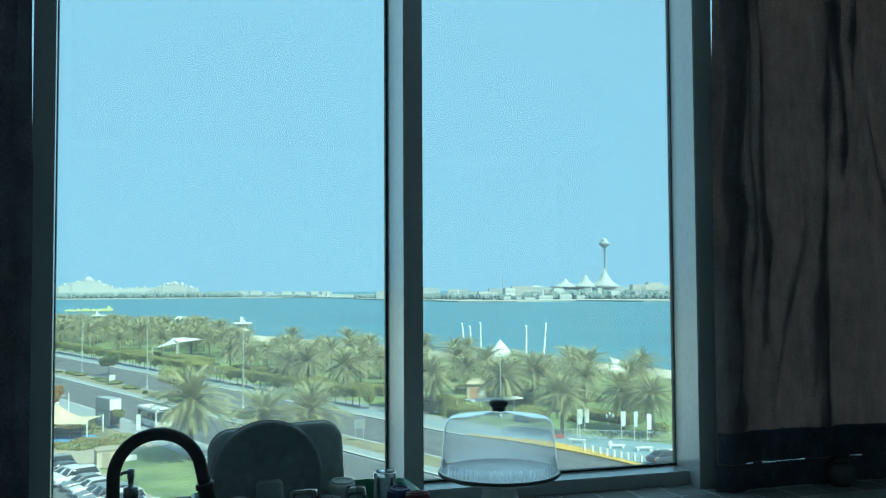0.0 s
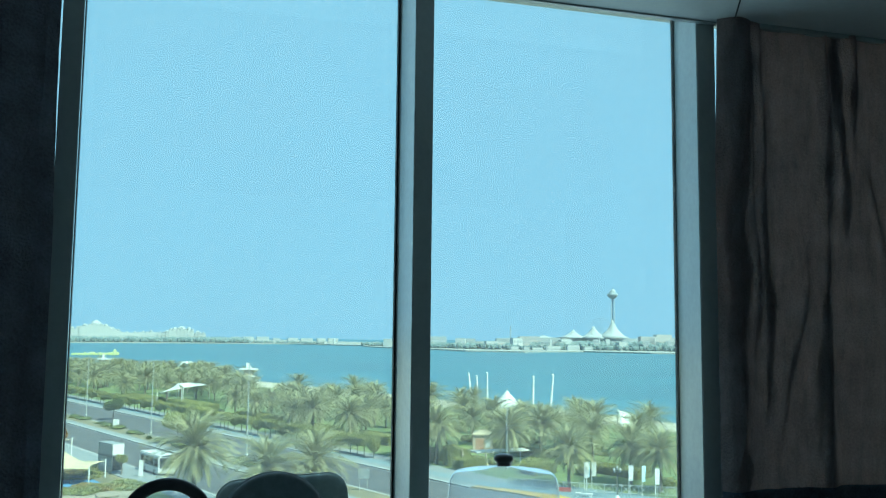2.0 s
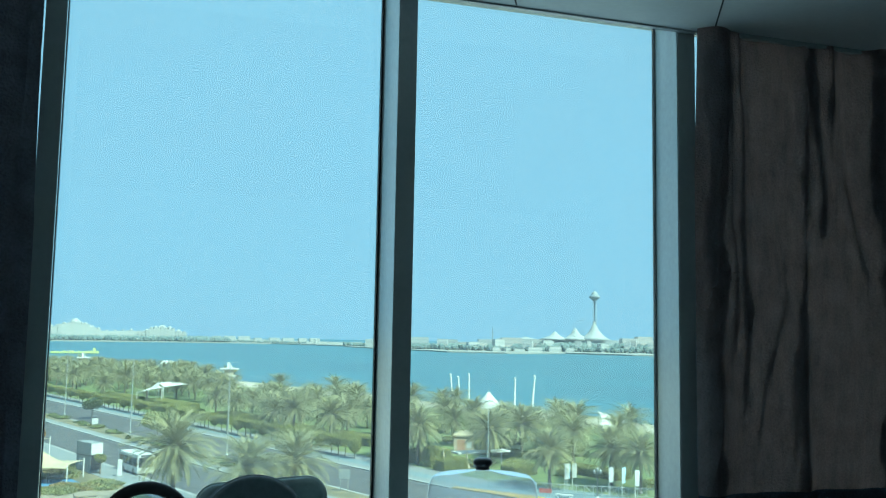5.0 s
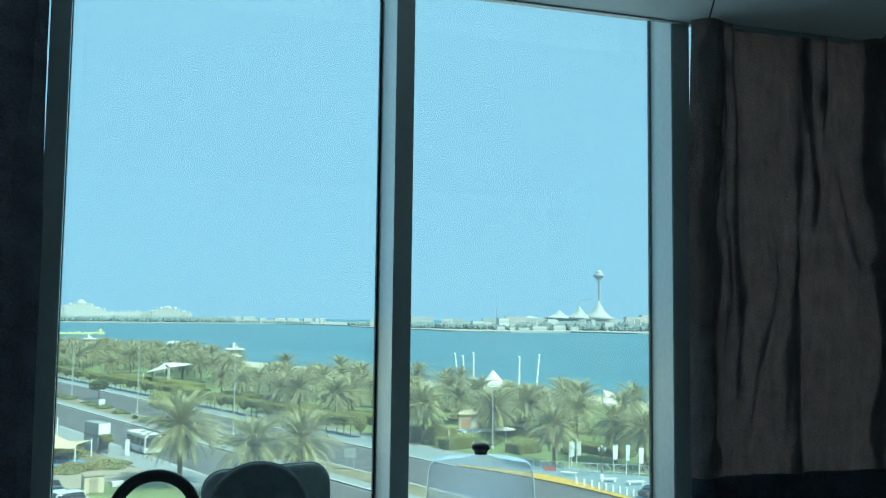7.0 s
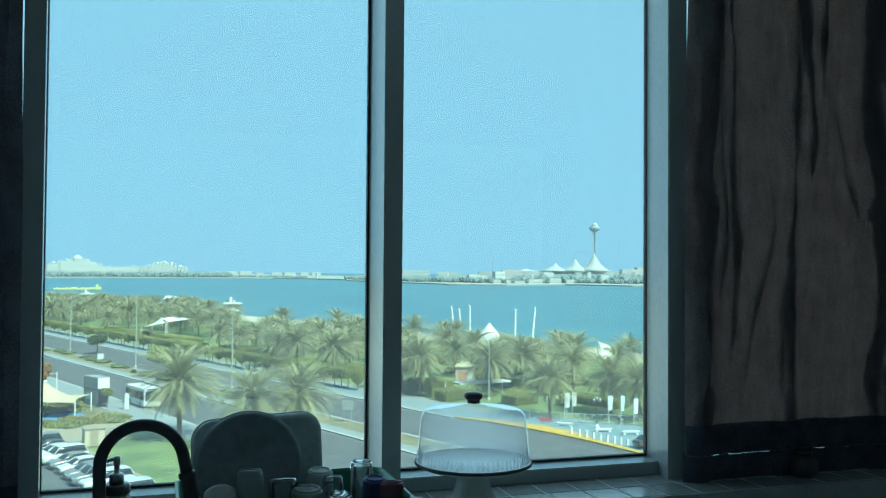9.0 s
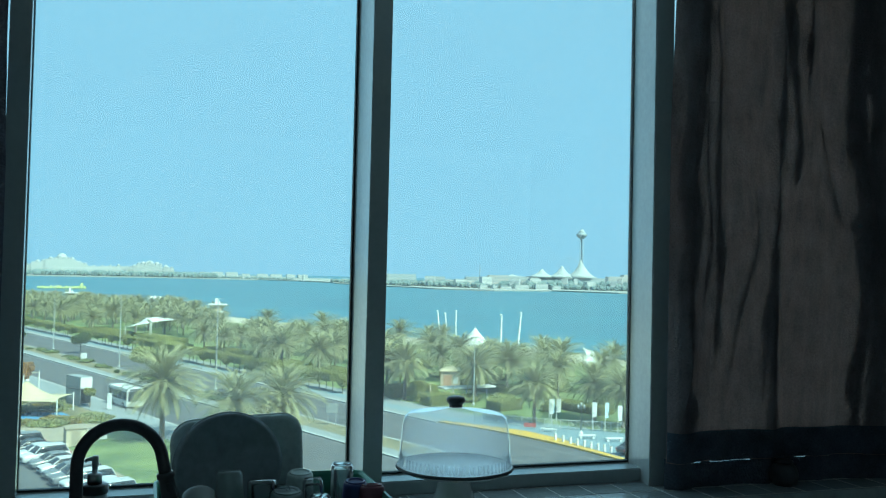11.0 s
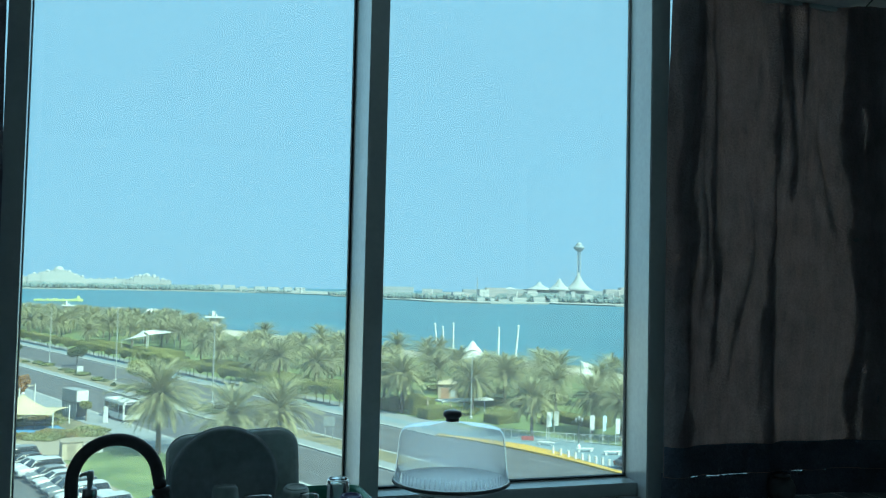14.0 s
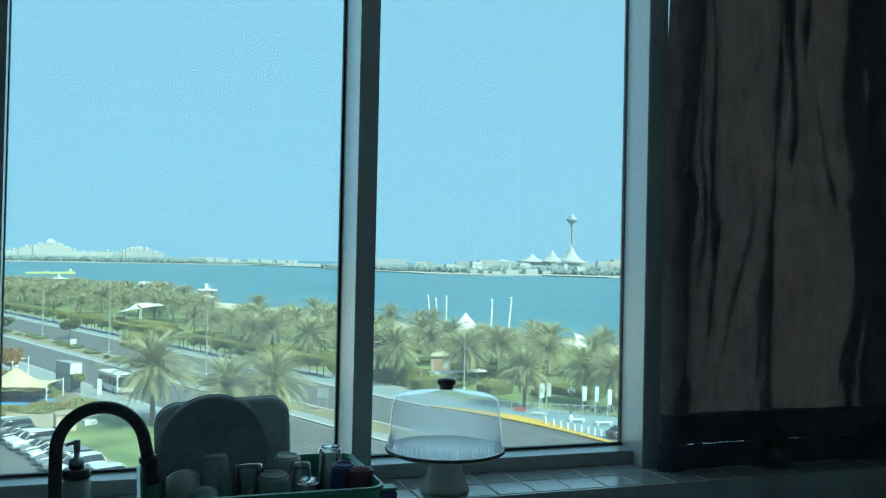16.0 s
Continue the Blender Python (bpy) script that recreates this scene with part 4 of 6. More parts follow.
structure("lawn", slab([rd(-103.5, 32.8), rd(-60, 32.6), rd(-60, 43.6), rd(-112, 43.6), rd(-108, 39)], -0.4, 0.11), "grass", "bright mown lawn beside the car park")
structure("car_park", slab(strip(-140, -20, 2, 31.6), -0.4, 0.005), "asphalt2", "grey asphalt car park")
structure("car_park_path", slab([rd(-117, 29.0), rd(-103, 31.0), rd(-20, 31.6), rd(-20, 32.6), rd(-60, 32.6), rd(-103.5, 32.8), rd(-108, 39), rd(-112, 43.6), rd(-115, 43.6)], -0.4, 0.135), "tan_paving", "tan paved path by the lawn")
structure("planting_bed", slab([rd(-175, 16), rd(-119, 26), rd(-117, 29), rd(-115, 43.6), rd(-175, 43.6)], -0.4, 0.08), "bed", "dry grassy planting bed")
structure("play_surface", slab([rd(-127, 28), rd(-121.5, 28), rd(-123, 40.0), rd(-128.2, 40.0)], -0.3, 0.10), "pool", "blue rubber play surface")

# the yellow painted kerb that swings round into the entrance
bm = bmesh.new()
YW = {-92: 0.9, -86: 1.8, -80: 2.9, -74: 2.5, -69: 1.3, -63: 0.9, -50: 0.8, -30: 0.8}      # the painted band is broadest on the bend
ya = [(-92, 78.5), (-86, 79.7), (-80, 80.3), (-74, 80.4), (-69, 80.1), (-63, 79.3), (-50, 77.6), (-30, 75)]
for (s0, n0), (s1, n1) in zip(ya, ya[1:]):
    slab([rd(s0, n0), rd(s1, n1), rd(s1, n1 + YW[s1]), rd(s0, n0 + YW[s0])], -0.3, 0.22, bm)
structure("kerb_yellow", bm, "yellow", "yellow painted kerb round the entrance")
structure("entrance_apron", slab([rd(-92, 78.4), rd(-50, 78.4), rd(-63, 79.3), rd(-69, 80.2), rd(-80, 80.4), rd(-86, 79.8)], -0.4, 0.002), "asphalt", "asphalt apron by the entrance")

# lane lines
bm = bmesh.new()
for n in (52.2, 55.9, 69.9, 73.9):
    for k in range(110):
        s = -520 + k * 6.0
        slab(strip(s, s + 2.6, n - 0.07, n + 0.07), 0.0, 0.006, bm)
for n in (48.9, 59.1, 66.4, 77.5):
    slab(strip(-520, 150, n - 0.07, n + 0.07), 0.0, 0.006, bm)
structure("lane_markings", bm, "paint", "worn white lane lines")
bm = bmesh.new()
for k in range(14):
    slab(strip(-112 + 2.75 * k, -111.9 + 2.75 * k, 26.4, 31.4), 0.004, 0.011, bm)
structure("bay_markings", bm, "paint", "white parking bay lines")


# ---- planting ----
def frond_arrays(elev, length, droop, seed, pairs=40, blade=(0.024, 0.04)):
    """One feather leaf along +x: an arching midrib with two rows of narrow leaflets grown from it."""
    rnd = random.Random(seed)
    verts, faces = [], []
    p, a = Vector((0, 0, 0)), radians(elev)
    n = pairs + 3
    spine = [p.copy()]
    for k in range(n):
        p = p + Vector((math.cos(a), 0, math.sin(a))) * (length / n)
        a -= radians(droop) / n * (0.5 + 1.1 * k / n)
        spine.append(p.copy())
    for k, q in enumerate(spine):
        r = 0.05 * (1 - k / (n + 2))
        verts += [q + Vector((0, -r, 0)), q + Vector((0, r, 0))]
    faces += [(2 * k, 2 * k + 1, 2 * k + 3, 2 * k + 2) for k in range(n)]
    for k in range(3, n + 1):
        f = k / n
        d = (spine[k] - spine[k - 1]).normalized()
        up = Vector((-d.z, 0, d.x))
        ll = 0.46 * length / 4.2 * (0.35 + 1.2 * math.sin(math.pi * min(1, 0.12 + f * 0.80)))
        for side in (-1, 1):
            q = (d * rnd.uniform(0.6, 1.1) + Vector((0, side, 0)) * rnd.uniform(0.55, 0.95) + up * rnd.uniform(-0.1, 0.75)).normalized()
            tip = spine[k] + q * ll * rnd.uniform(0.75, 1.1) + Vector((0, 0, -0.12 * ll))
            m = len(verts)
            verts += [spine[k] + d * rnd.uniform(*blade), tip]
            faces.append((2 * k + (side > 0), m, m + 1))
    return np.array([tuple(v) for v in verts]), faces


def make_mesh(name, verts, faces, material):
    me = bpy.data.meshes.new(name)
    me.from_pydata([tuple(v) for v in verts], [], [tuple(f) for f in faces])
    me.materials.append(M[material])
    return me


def joined(pieces):
    vs, fs, off = [], [], 0
    for v, f, m in pieces:
        r = np.array(m.to_3x3())
        vs.append(v @ r.T + np.array(m.translation))
        fs += [tuple(i + off for i in q) for q in f]
        off += len(v)
    return np.concatenate(vs), fs


ELEV = (84, 68, 52, 36, 20, 4, -12, -30, -50)
COUNT = (7, 12, 16, 19, 20, 19, 17, 13, 8)
LENG = (3.0, 3.7, 4.3, 4.7, 4.8, 4.7, 4.4, 3.9, 3.3)


def frond_set(pairs, blade):
    return [[frond_arrays(e + 6 * (v - 1), LENG[i] * (1 + 0.06 * (v - 1)), (62 if e > 40 else 70 - 12 * v) if e > 0 else 34, 10 * i + v, pairs, blade) for v in range(3)] for i, e in enumerate(ELEV)]


FRONDS = frond_set(26, (0.05, 0.085))
FROND_MESH = [[make_mesh("frond", *q, "frond") for q in row] for row in frond_set(60, (0.028, 0.048))]


def crown_places(seed):
    rnd = random.Random(seed)
    for i, c in enumerate(COUNT):
        a0 = rnd.uniform(0, 360)
        for k in range(c):
            yield i, rnd.randrange(3), pose(0, 0, 0.25 - 0.07 * i, rnd.uniform(-16, 16), rnd.uniform(-11, 11), a0 + 360 * k / c + rnd.uniform(-12, 12))


def palm_trunk(h, seed):
    bm = bmesh.new()
    pts = []
    n = int(h / 0.22)
    for k in range(n + 1):
        z = h * k / n
        r = 0.26 - 0.05 * min(1, z / 1.2) + (0.035 if k % 2 else 0) + 0.05 * max(0, z - h + 1.0)
        pts.append((r, z))
    return lathe(pts + [(0, h + 0.1)], 10, bm)


def palm(h, seed, single, label):
    ob = thing("date_palm", Matrix.Translation((0, -500 - seed * 12, 0)), label, "palm tree", "date palms along the coast road")
    part("trunk", palm_trunk(h, seed), "trunk", ob, smooth=True)
    rnd = random.Random(seed)
    top = Matrix.Translation((0, 0, h))
    if single:
        for i, v, m in crown_places(seed):
            share("frond", FROND_MESH[i][v], ob, top @ m)
    else:
        v, f = joined([(*FRONDS[i][q], top @ m) for i, q, m in crown_places(seed)])
        share("crown", make_mesh("crown", v, f, "frond"), ob)
    skirt = []
    dv, df = frond_arrays(-62, 2.0, 25, 99, 16)
    for k in range(12):
        skirt.append((dv, df, top @ pose(0, 0, -0.35, rnd.uniform(-10, 10), rnd.uniform(-14, 14), 30 * k + rnd.uniform(-10, 10))))
    share("dry_skirt", make_mesh("dry_skirt", *joined(skirt), "dry_frond"), ob, label="hanging dry fronds under the crown")
    return ob


LAB = "date palm with grey-green arching fronds and a rough trunk"
NEAR = [palm(5.35, 1, True, LAB), palm(5.35, 2, True, LAB)]
FAR = [palm(5.3, 3, False, LAB), palm(5.0, 4, False, LAB), palm(5.7, 5, False, LAB)]


def set_palm(proto, x, y, scale, turn):
    return copy_thing(proto, Matrix.Translation((x, y, 0.08)) @ Matrix.Rotation(radians(turn), 4, 'Z') @ Matrix.Scale(scale, 4))


near_places = [(2.4, 108.7), (9.8, 99.0), (15.3, 101.8), (39.5, 135.8), (50.2, 132.5), (50.8, 111.2), (60.4, 112.1), (61.3, 105.6), (70.8, 144.2), (58.1, 138.3), (38.5, 143.0), (30.4, 160.7)]
far_places = [(59.3, 165.0), (63.7, 199.8), (68.3, 203.0), (76.7, 163.9), (83.6, 147.3), (59.4, 209.1), (35.4, 271.1), (21.8, 214.4), (17.2, 211.2), (47.7, 246.9), (49.4, 232.7),
              (26.0, 187.4), (36.8, 211.5), (23.0, 181.7), (25.2, 171.0), (35.6, 171.5), (20.0, 306.7), (8.1, 301.4), (12.2, 310.8), (3.3, 414.9), (-25.7, 389.9), (-18.4, 410.8),
              (-12.3, 372.9), (-7.2, 352.4), (-52.3, 453.8), (-35.7, 375.6), (-25.9, 347.0), (-2.4, 284.3), (-14.7, 286.3)]
rp = random.Random(5)
for k, (x, y) in enumerate(near_places):
    set_palm(NEAR[k % 2], x, y, (1.0 if 5 <= k <= 7 else (1.14, 1.08, 1.1)[k % 3]) if k > 2 else (1.3, 1.12, 1.1)[k], rp.uniform(0, 360))
placed = near_places + far_places
for k, (x, y) in enumerate(far_places):
    set_palm(FAR[k % 3], x, y, rp.uniform(0.98, 1.1), rp.uniform(0, 360))
# the grove thickens further along the coast
made = 0
for k in range(1600):
    s = rp.uniform(-470, -175)
    n = rp.uniform(92, 156 if s < -290 else 124)
    x, y = rd(s, n)
    if made < 125 and not (-290 < s < -205 and n < 112) and not (y > 225 and 0.085 < x / y < 0.18) and all((x - a) ** 2 + (y - b) ** 2 > 42 for a, b in placed):
        placed.append((x, y))
        set_palm(FAR[k % 3], x, y, rp.uniform(0.9, 1.08), rp.uniform(0, 360))
        made += 1
for k in range(600):
    s, n = rp.uniform(-205, -98), rp.uniform(96, 128)
    x, y = rd(s, n)
    if made < 170 and all((x - a) ** 2 + (y - b) ** 2 > 60 for a, b in placed):
        placed.append((x, y))
        set_palm(FAR[k % 3], x, y, rp.uniform(0.85, 0.98), rp.uniform(0, 360))
        made += 1
for proto in NEAR + FAR:
    for o in (*proto.children_recursive, proto):
        bpy.data.objects.remove(o)


def leaf_shell(place, count, size, seed):
    """Small leaf blades strewn over a surface: place(r1, r2) gives a point and its outward normal."""
    rnd = random.Random(seed)
    verts, faces = [], []
    for k in range(count):
        p, nrm = place(rnd)
        t = Vector((rnd.uniform(-1, 1), rnd.uniform(-1, 1), rnd.uniform(-1, 1)))
        t = (t + nrm * 0.35).normalized()
        side = t.cross(Vector((rnd.uniform(-1, 1), rnd.uniform(-1, 1), rnd.uniform(-1, 1)))).normalized()
        s = size * rnd.uniform(0.6, 1.4)
        n = len(verts)
        verts += [p - side * s * 0.45, p + side * s * 0.45, p + t * s]
        faces.append((n, n + 1, n + 2))
    return verts, faces


def on_box(hx, hy, z0, z1, rough=0.09):
    def place(rnd):
        area = [(2 * hx) * (2 * hy), (2 * hx) * (z1 - z0) * 2, (2 * hy) * (z1 - z0) * 2]
        q = rnd.uniform(0, sum(area))
        j = lambda: rnd.uniform(-rough, rough)
        x, y, z = rnd.uniform(-hx, hx), rnd.uniform(-hy, hy), rnd.uniform(z0, z1)
        if q < area[0]:
            return Vector((x, y, z1 + j())), Vector((0, 0, 1))
        if q < area[0] + area[1]:
            sgn = rnd.choice((-1, 1))
            return Vector((x, sgn * hy + j(), z)), Vector((0, sgn, 0))
        sgn = rnd.choice((-1, 1))
        return Vector((sgn * hx + j(), y, z)), Vector((sgn, 0, 0))
    return place


def on_blob(rx, ry, rz, zc, seed, rough=0.25):
    def place(rnd):
        v = Vector((rnd.gauss(0, 1), rnd.gauss(0, 1), rnd.gauss(0, 1))).normalized()
        f = 1 + rough * noise.noise(v * 2.2 + Vector((seed, 0, 0))) + rnd.uniform(-0.10, 0.06)
        return Vector((v.x * rx * f, v.y * ry * f, zc + v.z * rz * f)), v
    return place


def blob_core(rx, ry, rz, zc, seed, rough=0.25, sub=2):
    bm = bmesh.new()
    bmesh.ops.create_icosphere(bm, subdivisions=sub, radius=1)
    for v in bm.verts:
        f = 0.86 * (1 + rough * noise.noise(v.co * 2.2 + Vector((seed, 0, 0))))
        v.co = Vector((v.co.x * rx * f, v.co.y * ry * f, zc + v.co.z * rz * f))
    return bm


def clipped_tree(round_head):
    label = "clipped rounded street tree on a thin stem" if round_head else "clipped box-shaped street tree on thin stems"
    ob = thing("clipped_tree", Matrix.Translation((0, -700, 0)), label, "clipped tree", "clipped trees along the promenade")
    if round_head:
        part("trunk", tube([(0, 0, 0), (0.03, 0, 0.8), (0, 0, 1.6)], 0.07, 8), "stem", ob)
        part("inner_crown", blob_core(0.95, 0.95, 1.2, 2.35, 3, 0.08), "shaded_core", ob)
        v, f = leaf_shell(on_blob(1.0, 1.0, 1.25, 2.35, 3, 0.08), 3000, 0.15, 8)
    else:
        for x in (-2.0, 0.1, 2.1):
            part("trunk", tube([(x, 0, 0), (x + 0.05, 0.02, 0.9), (x, 0, 1.9)], 0.08, 8), "stem", ob)
        part("inner_crown", box(-2.9, 2.9, -0.95, 0.95, 1.85, 3.05, 0.15), "shaded_core", ob)
        v, f = leaf_shell(on_box(3.0, 1.05, 1.75, 3.15, 0.06), 8000, 0.15, 9)
    share("crown", make_mesh("crown", v, f, "hedge"), ob)
    return ob


ct_box, ct_round = clipped_tree(False), clipped_tree(True)
turn = ROAD_TURN
for k in range(30):
    s = -127 - 10.4 * k + rp.uniform(-0.3, 0.3)
    x, y = rd(s, 83.3)
    copy_thing(ct_box, pose(x, y, 0.15, 0, 0, turn + rp.uniform(-3, 3)))
    x, y = rd(s + 5.2, 83.2)
    copy_thing(ct_round, pose(x, y, 0.15, 0, 0, rp.uniform(0, 360)))
for proto in (ct_box, ct_round):
    for o in (*proto.children_recursive, proto):
        bpy.data.objects.remove(o)


def hedge(name, s, n, ls, ln, h, label, material="hedge", count=None, seed=1, turn_extra=0):
    x, y = rd(s, n)
    ob = thing(name, pose(x, y, 0.1, 0, 0, turn + turn_extra), label, "hedge", "park hedges")
    # dark filling whose colour stands for the shade inside the hedge
    part("inner_leaves", box(-ls / 2 + 0.12, ls / 2 - 0.12, -ln / 2 + 0.12, ln / 2 - 0.12, 0, h - 0.12, 0.1), "shaded_core", ob)
    v, f = leaf_shell(on_box(ls / 2, ln / 2, 0.05, h), count or int(300 * (ls * ln + 2 * (ls + ln) * h)), 0.12, seed)
    share("leaves", make_mesh("leaves", v, f, material), ob)
    return ob


for k, (s, n, ls, ln, h) in enumerate([(-115, 89.4, 3, 4.4, 1.8), (-108.7, 88.5, 1.6, 1.9, 3.0), (-104.3, 88.6, 2.6, 4.6, 1.7), (-95.5, 94.4, 3.2, 4.4, 1.4), (-118, 97, 6, 2, 1.2), (-88, 103, 10, 3, 1.2), (-112, 106, 12, 3, 1.3),
                                       (-235, 100, 24, 5, 1.4), (-215, 94, 20, 3, 1.5), (-262, 96, 26, 4, 1.7), (-190, 97, 16, 4, 1.6), (-160, 95, 14, 4, 1.6), (-140, 96, 12, 3, 1.7)]):
    hedge("hedge", s, n, ls, ln, h, "dense clipped green hedge in the park", seed=20 + k)


def shrub(x, y, rx, rz, label, material="shrub", seed=0, count=900, leaf=0.16, name="shrub"):
    ob = thing(name, pose(x, y, 0.1, 0, 0, seed * 37), label, "shrub", "shrubs by the road")
    part("inner_leaves", blob_core(rx, rx * 0.9, rz, rz * 0.75, seed, 0.35), "shaded_core", ob)
    v, f = leaf_shell(on_blob(rx, rx * 0.9, rz, rz * 0.75, seed, 0.35), count, leaf, seed)
    share("leaves", make_mesh("leaves", v, f, material), ob)
    return ob


for k in range(34):
    s = -262 + k * 4.6 + rp.uniform(-1.5, 1.5)
    if s > -84:
        break
    if k % 5 == 2:
        continue
    x, y = rd(s + rp.uniform(-1.5, 1.5), 63.8 + rp.uniform(-1.1, 1.1))
    shrub(x, y, rp.uniform(0.4, 2.0), rp.uniform(0.18, 0.5), "low dry green shrub on the median", "shrub", k, 500)
for k in range(30):
    x, y = rd(rp.uniform(-121, -115.5), rp.uniform(28.5, 43))
    shrub(x, y, rp.uniform(0.8, 1.9), rp.uniform(0.12, 0.26), "low dry olive bedding plant", "olive" if k % 3 else "dry_grass", 200 + k, 900, 0.24)
for k in range(34):
    x, y = rd(rp.uniform(-150, -76), rp.uniform(91, 126))
    shrub(x, y, rp.uniform(0.9, 2.2), rp.uniform(0.6, 1.1), "rounded green shrub on the park lawn", "hedge", 120 + k, 900, 0.2)
for k in range(22):
    x, y = rd(rp.uniform(-160, -127), rp.uniform(33, 43))
    shrub(x, y, rp.uniform(0.9, 2.0), rp.uniform(0.2, 0.42), "dry orange-brown ornamental grass clump" if k % 2 else "low olive-green bedding shrub", "dry_grass" if k % 2 else "olive", 60 + k, 900, 0.26)


def round_tree(x, y, h, r, label, material, seed):
    ob = thing("street_tree", pose(x, y, 0.1), label, "tree", "trees by the road")
    part("trunk", tube([(0, 0, 0), (0.06, 0.02, h * 0.3), (0.0, 0.05, h * 0.62)], [0.13, 0.1, 0.07], 8), "stem", ob)
    for k in range(4):
        a = radians(90 * k + 20)
        part("limb", tube([(0.02, 0.03, h * 0.5), (0.4 * r * math.cos(a), 0.4 * r * math.sin(a), h * 0.68), (0.7 * r * math.cos(a), 0.7 * r * math.sin(a), h * 0.8)], [0.06, 0.04, 0.02], 6), "stem", ob)
    verts, faces = [], []
    rnd = random.Random(seed)
    for k in range(9):
        c = Vector((rnd.uniform(-.55, .55) * r, rnd.uniform(-.55, .55) * r, h * rnd.uniform(0.62, 0.9)))
        v, f = leaf_shell(on_blob(r * 0.5, r * 0.5, r * 0.38, 0, seed + k, 0.4), 420, 0.24, seed * 10 + k)
        n = len(verts)
        verts += [p + c for p in v]
        faces += [tuple(i + n for i in q) for q in f]
    share("crown", make_mesh("crown", verts, faces, material), ob)
    return ob


round_tree(0.65, 169.3, 5.6, 2.6, "dark green round-headed tree on the median", "hedge", 3)
round_tree(-13.7, 222.0, 4.4, 2.2, "small leafy tree on the median", "shrub", 4)
round_tree(-17.6, 151.0, 4.8, 1.7, "flame tree with orange blossom", "flame", 5)
round_tree(-6.9, 135.6, 2.8, 0.75, "small young green tree beside the sign", "hedge", 6)
round_tree(-38.0, 268.0, 5.0, 2.4, "dark green tree by the road", "hedge", 7)
round_tree(-29.0, 236.0, 4.2, 2.0, "small green tree by the road", "shrub", 8)


# ---- street furniture ----
def street_lamp(x, y, h, double, label):
    ob = thing("street_lamp", pose(x, y, 0.1, 0, 0, turn), label, "street lamp", "street lamps along the road")
    part("base", lathe([(0, 0), (0.28, 0), (0.28, 0.25), (0.14, 0.4), (0, 0.4)], 12), "galv", ob)
    part("pole", tube([(0, 0, 0.3), (0, 0, h * 0.5), (0, 0, h)], [0.11, 0.085, 0.055], 10), "galv", ob)
    for sgn in ((-1, 1) if double else (1,)):
        arm = part("arm", tube([(0, 0, h - 0.2), (0, sgn * 0.4, h - 0.02), (0, sgn * 0.9, h + 0.03)], 0.025, 8), "galv", ob)
        part("lamp_head", box(-0.12, 0.12, sgn * 1.1 - 0.25, sgn * 1.1 + 0.25, h, h + 0.07, 0.02), "galv", arm)
    return ob


for x, y, h, d in ((-20.3, 231.0, 15.3, True), (-4.4, 189.0, 14.6, True), (11.6, 151.6, 15.2, True), (48.5, 128.6, 9.3, True), (-36.5, 273.0, 15.2, True)):
    street_lamp(x, y, h, d, "tall galvanised street lamp with twin arms" if h > 12 else "grey park lamp with twin arms")


def banner(x, y, h, material, label):
    ob = thing("banner_flag", pose(x, y, 0.15, 0, 0, random.uniform(-25, 25)), label, "flag", "banner flags by the entrance")
    part("pole", tube([(0, 0, 0), (0, 0, h)], 0.045, 8), "white", ob)
    bm = bmesh.new()
    n = 8
    rows = []
    for j in range(n + 1):
        z = h - 0.08 - 1.95 * j / n
        rows.append([[bm.verts.new((0.05 + 0.55 * i / 4, yo + 0.05 * math.sin(i * 0.9 + j * 0.7), z)) for i in range(5)] for yo in (-0.008, 0.008)])
    for a, b in zip(rows, rows[1:]):
        for sidx in (0, 1):
            for i in range(4):
                bm.faces.new([a[sidx][i], a[sidx][i + 1], b[sidx][i + 1], b[sidx][i]])
    part("cloth", bm, material, ob, "pale printed banner cloth", smooth=True)
    return ob


for x, y, h, m_ in ((56.2, 104.7, 3.7, "white"), (57.2, 103.1, 3.8, "blue_panel"), (58.4, 101.9, 3.6, "white"), (52.0, 109.0, 3.6, "white"), (54.4, 111.7, 3.3, "white"), (52.6, 109.6, 3.5, "blue_panel")):
    banner(x, y, h, m_, "feather banner on a white pole in pale blue" if m_ == "blue_panel" else "white feather banner on a white pole")

# lantern post
lan = thing("lantern_post", pose(53.2, 102.1, 0.15), "dark lantern post with a triple head", "street lamp")
part("plinth", lathe([(0, 0), (0.3, 0), (0.3, 0.2), (0.16, 0.35), (0.12, 0.5), (0, 0.5)], 12), "white", lan)
part("post", tube([(0, 0, 0.45), (0, 0, 2.4), (0, 0, 3.4)], [0.08, 0.06, 0.05], 10), "dark_metal", lan)
for dx in (-0.42, 0.0, 0.42):
    part("lantern", lathe([(0, 0), (0.10, 0.02), (0.15, 0.3), (0.17, 0.33), (0.05, 0.5), (0, 0.55)], 8, m=Matrix.Translation((dx, 0, 3.25 if dx else 3.5))), "galv", lan)
part("crossbar", tube([(-0.45, 0, 3.2), (0, 0, 3.3), (0.45, 0, 3.2)], 0.03, 8), "dark_metal", lan)

